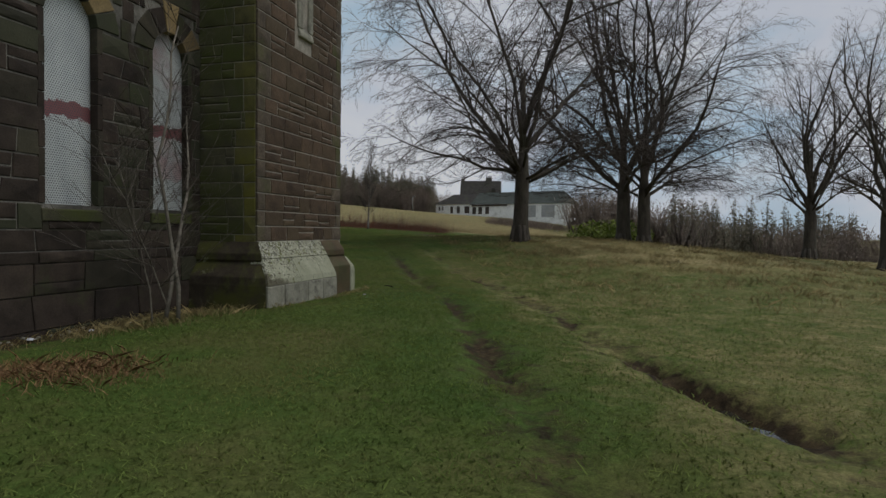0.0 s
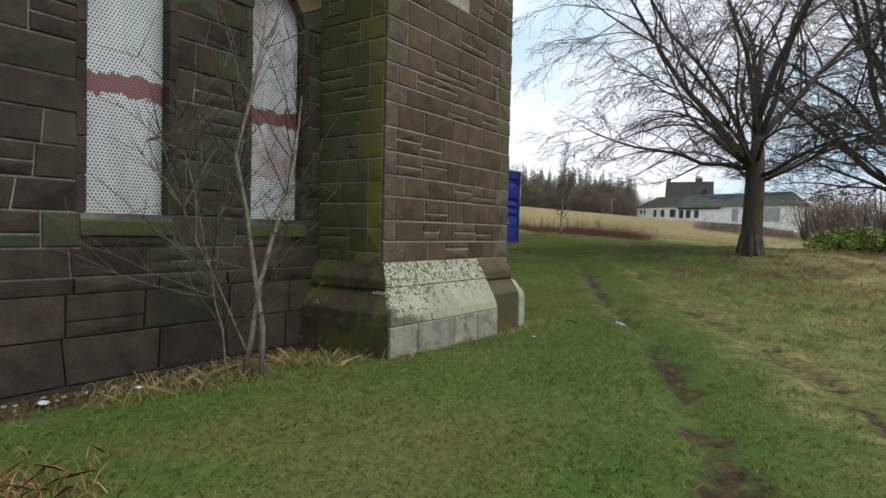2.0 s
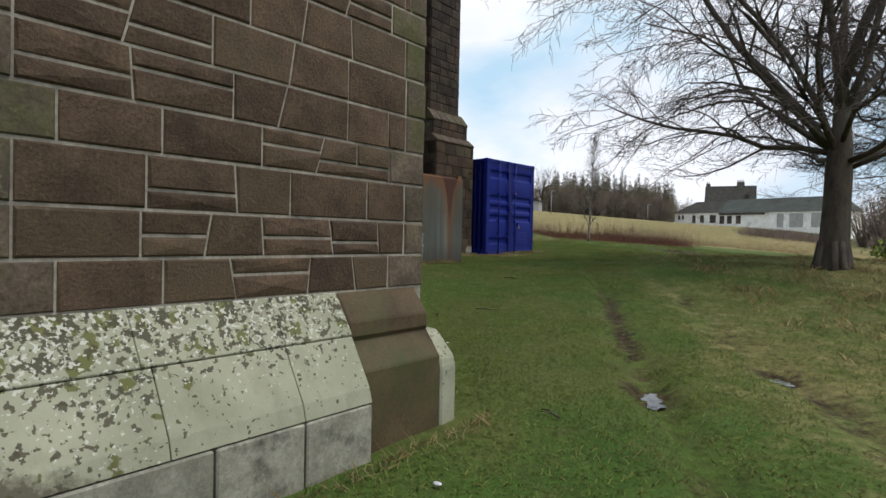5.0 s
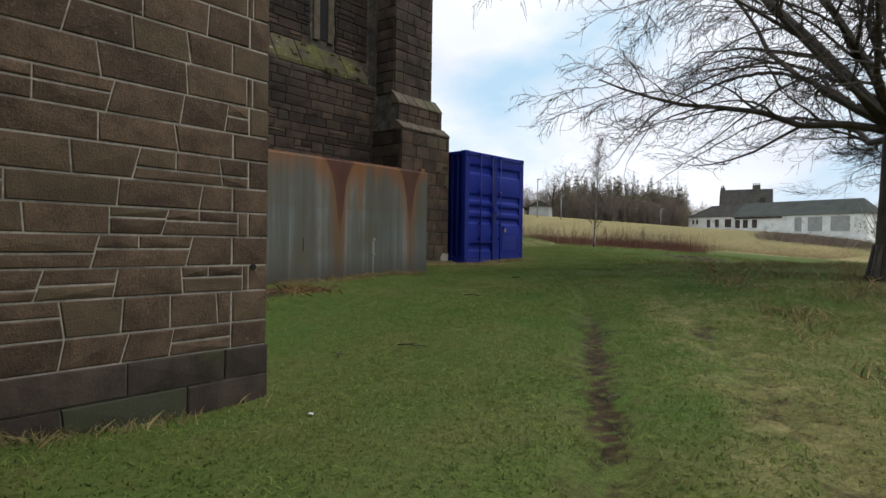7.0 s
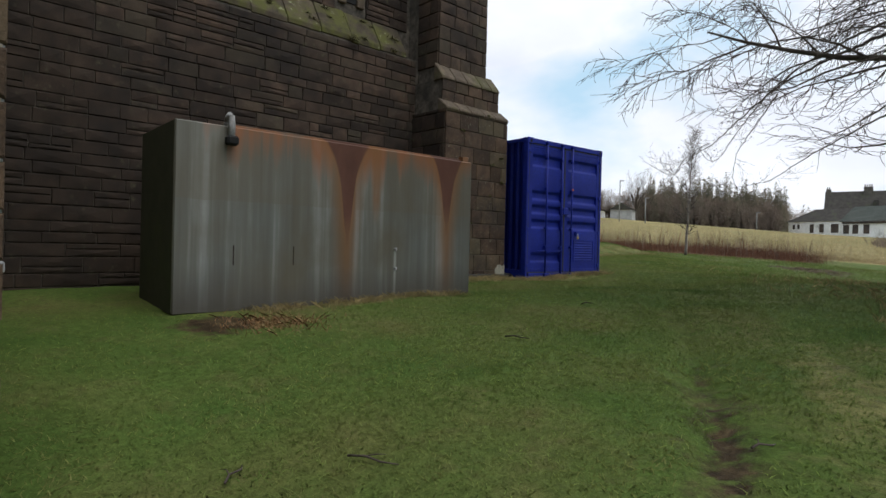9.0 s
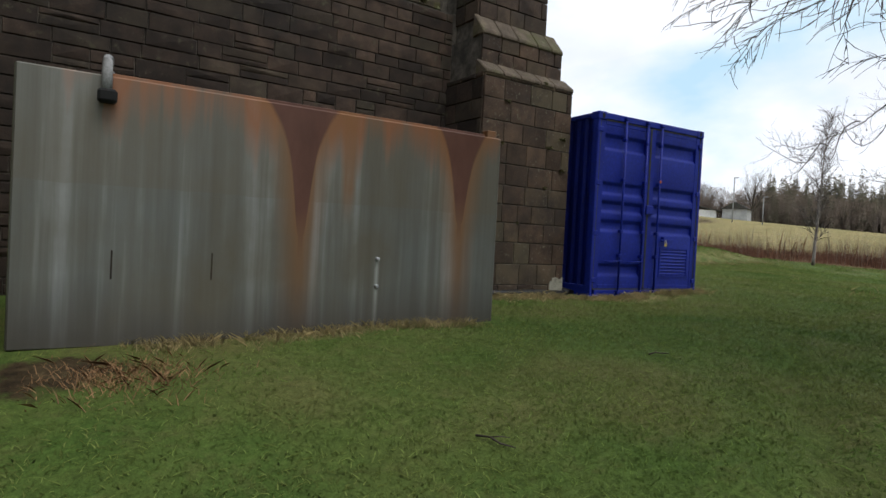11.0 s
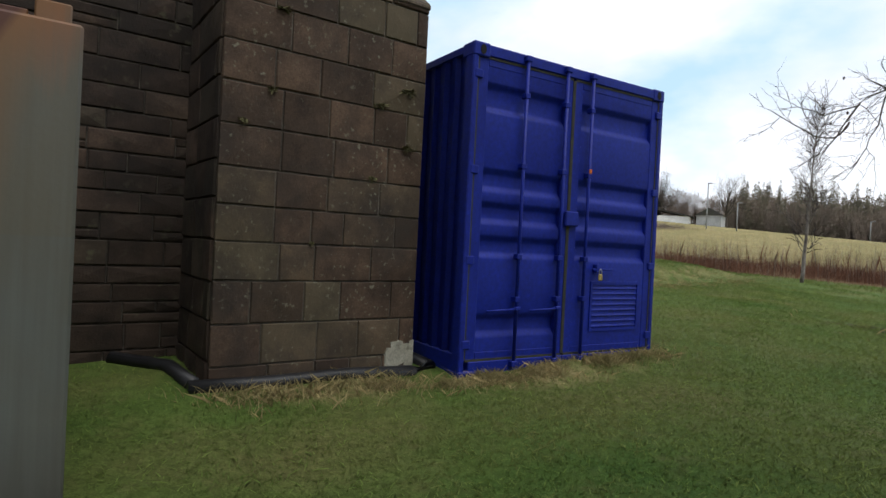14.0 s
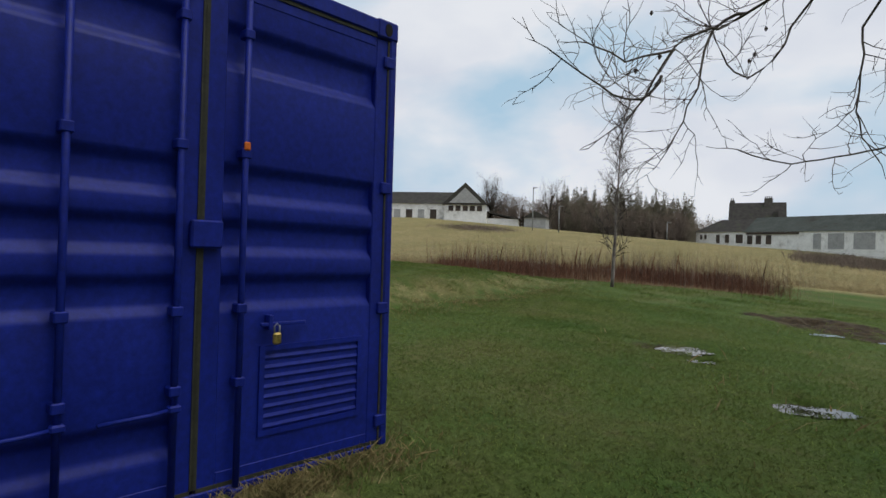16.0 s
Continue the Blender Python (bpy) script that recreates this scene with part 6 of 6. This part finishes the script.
for _ in range(60000):
    x, y = rg.gauss(1.2, 5.4), rg.gauss(18.5, 5.2)
    if y > 9 and x > rut_right(y) + 0.9 and noise.noise((x * 1.1, y * 1.1, 9)) > rg.uniform(-0.2, 0.4):
        hill.append((x, y, 0.9 + 0.5 * noise.noise((x * 2.1, y * 2.1, 11))))
stems("hill_tussocks", "tan winter grass tussocks round the beech tree", "grass", DRY_TUFT, hill, 65, (0.05, 0.15), 0.9, 0.006, 0.01)
stems("dry_tussocks", "pale dry grass tussocks along walls and on the bank", "grass", DRY_TUFT, tufts, 62, (0.03, 0.13), 0.85, 0.003, 0.01)
fern = []
for cx, cy, s in ((-2.35, 3.25, 0.20), (-2.75, 3.1, 0.22), (-8.5, 13.75, 0.22)):
    fern += [(rg.gauss(cx, s), rg.gauss(cy, s), rg.uniform(0.5, 1.0)) for _ in range(1000)]
fern = [f for f in fern if not walled(f[0], f[1])]
stems("dead_bracken", "flattened rust-brown dead bracken on the grass", "undergrowth", BRACKEN, fern, 63, (0.02, 0.10), 1.1, 0.0025, 0.0)

for x, y, turn, ln in ((-4.12, 14.22, 60, 0.16), (-5.48, 12.73, 20, 0.30), (-5.9, 12.2, 130, 0.22), (-3.3, 12.4, 80, 0.2), (-6.6, 15.2, 10, 0.25), (-2.6, 9.2, 150, 0.18), (-7.4, 17.6, 70, 0.2)):
    z = ground_z(x, y) + 0.018
    pts = [(-ln / 2, 0, 0), (-ln / 6, 0.015, 0.012), (ln / 5, -0.01, 0.01), (ln / 2, 0.02, 0.004)]
    t = Tubes()
    t.add([Vector(p) for p in pts], [0.007, 0.006, 0.005, 0.003], 6)
    t.add([Vector(pts[1]), Vector((0.0, 0.05, 0.02)), Vector((ln * 0.1, 0.09, 0.012))], [0.004, 0.003, 0.002], 5)
    tagged(from_mesh("stick", t.mesh("stick"), TWIG, m=pose(x, y, z, 0, 0, turn), smooth=True), "small fallen dark twig lying on grass", "twig", "fallen twigs")
for x, y, r in ((-2.49, 7.95, 0.016), (-4.82, 11.02, 0.016), (-0.47, 1.95, 0.02), (-3.78, 4.55, 0.022), (-3.85, 4.0, 0.03), (-3.8, 3.2, 0.03), (-3.75, 5.0, 0.018), (-3.88, 3.7, 0.025)):
    bm = bmesh.new()
    bmesh.ops.create_icosphere(bm, subdivisions=2, radius=r)
    for v in bm.verts:
        v.co = Vector((v.co.x * 1.4, v.co.y, v.co.z * 0.35)) * (1 + 0.35 * noise.noise(v.co * 40))
    tagged(part("litter", bm, LITTER, m=pose(x, y, ground_z(x, y) + 0.022)), "scrap of pale crumpled litter on grass", "litter", "scraps on the grass")


WEED = surface("olive_wall_weeds", (0.050, 0.050, 0.018), (0.115, 0.100, 0.045), 6, vary=0.3, bump=0.1, island=True)


def joint_plant(x, y, z, n, size, seed):
    rng = np.random.default_rng(seed)
    d = rng.normal(0, 1, (n, 3)) * np.array([0.5, 1.0, 0.6]) + np.array([0.9, 0, 0.1])
    tip = d / np.linalg.norm(d, axis=1, keepdims=True) * size * rng.uniform(0.4, 1, (n, 1))
    tip[:, 2] -= 0.02
    side_v = rng.normal(0, 0.006, (n, 3))
    tri = np.stack([tip * 0.0 + side_v, tip * 0.0 - side_v, tip], 1) + np.array([x, y, z]) + rng.normal(0, size * 0.3, (n, 1, 3)) * np.array([0.1, 1, 0.2])
    tagged(from_mesh("wall_plant", soup("wall_plant", tri, 3), WEED), "small tuft of weeds growing in a stone joint", "plant", "weeds in the joints")


for k, (y, z, size) in enumerate(((18.55, 3.55, 0.10), (18.35, 3.30, 0.08), (19.45, 3.60, 0.12), (19.72, 3.28, 0.12), (18.6, 4.15, 0.12), (19.70, 3.75, 0.14), (19.4, 3.0, 0.08), (18.9, 2.45, 0.05), (19.3, 4.52, 0.10))):
    joint_plant(XS + 0.035, y, z, 45, size * 0.6, 70 + k)
for k, (y, z) in enumerate(((7.64, 1.08), (7.18, 1.06))):
    joint_plant(XO - 0.05, y, z, 40, 0.04, 90 + k)

rl = random.Random(77)
for k in range(34):
    f = rl.random()
    joint_plant(XB + 0.03 - 0.32 * f, YP + 0.3 + 6.4 * (k + rl.random()) / 34, 5.60 + 0.53 * f, 70, rl.uniform(0.07, 0.16), 120 + k)

# pale rubble along the foot of the window wall
rubble_v, rubble_f = [], []
rr = random.Random(81)
for _ in range(60):
    y, x, r = rr.uniform(1.5, 5.2), -4.0 + rr.gauss(0.06, 0.05), rr.uniform(0.008, 0.026)
    bm = bmesh.new()
    bmesh.ops.create_icosphere(bm, subdivisions=1, radius=r)
    o, c = len(rubble_v), Vector((x, y, ground_z(x, y) + r * 0.35))
    bm.verts.ensure_lookup_table()
    rubble_v += [c + Vector((v.co.x * rr.uniform(0.8, 1.3), v.co.y * rr.uniform(0.9, 1.6), v.co.z * 0.7)) for v in bm.verts]
    rubble_f += [tuple(o + v.index for v in f.verts) for f in bm.faces]
    bm.free()
tagged(from_mesh("rubble", mesh_of("rubble", rubble_v, rubble_f), PLINTH_BASE), "pale small stones along the wall foot", "rubble", kind="stuff")
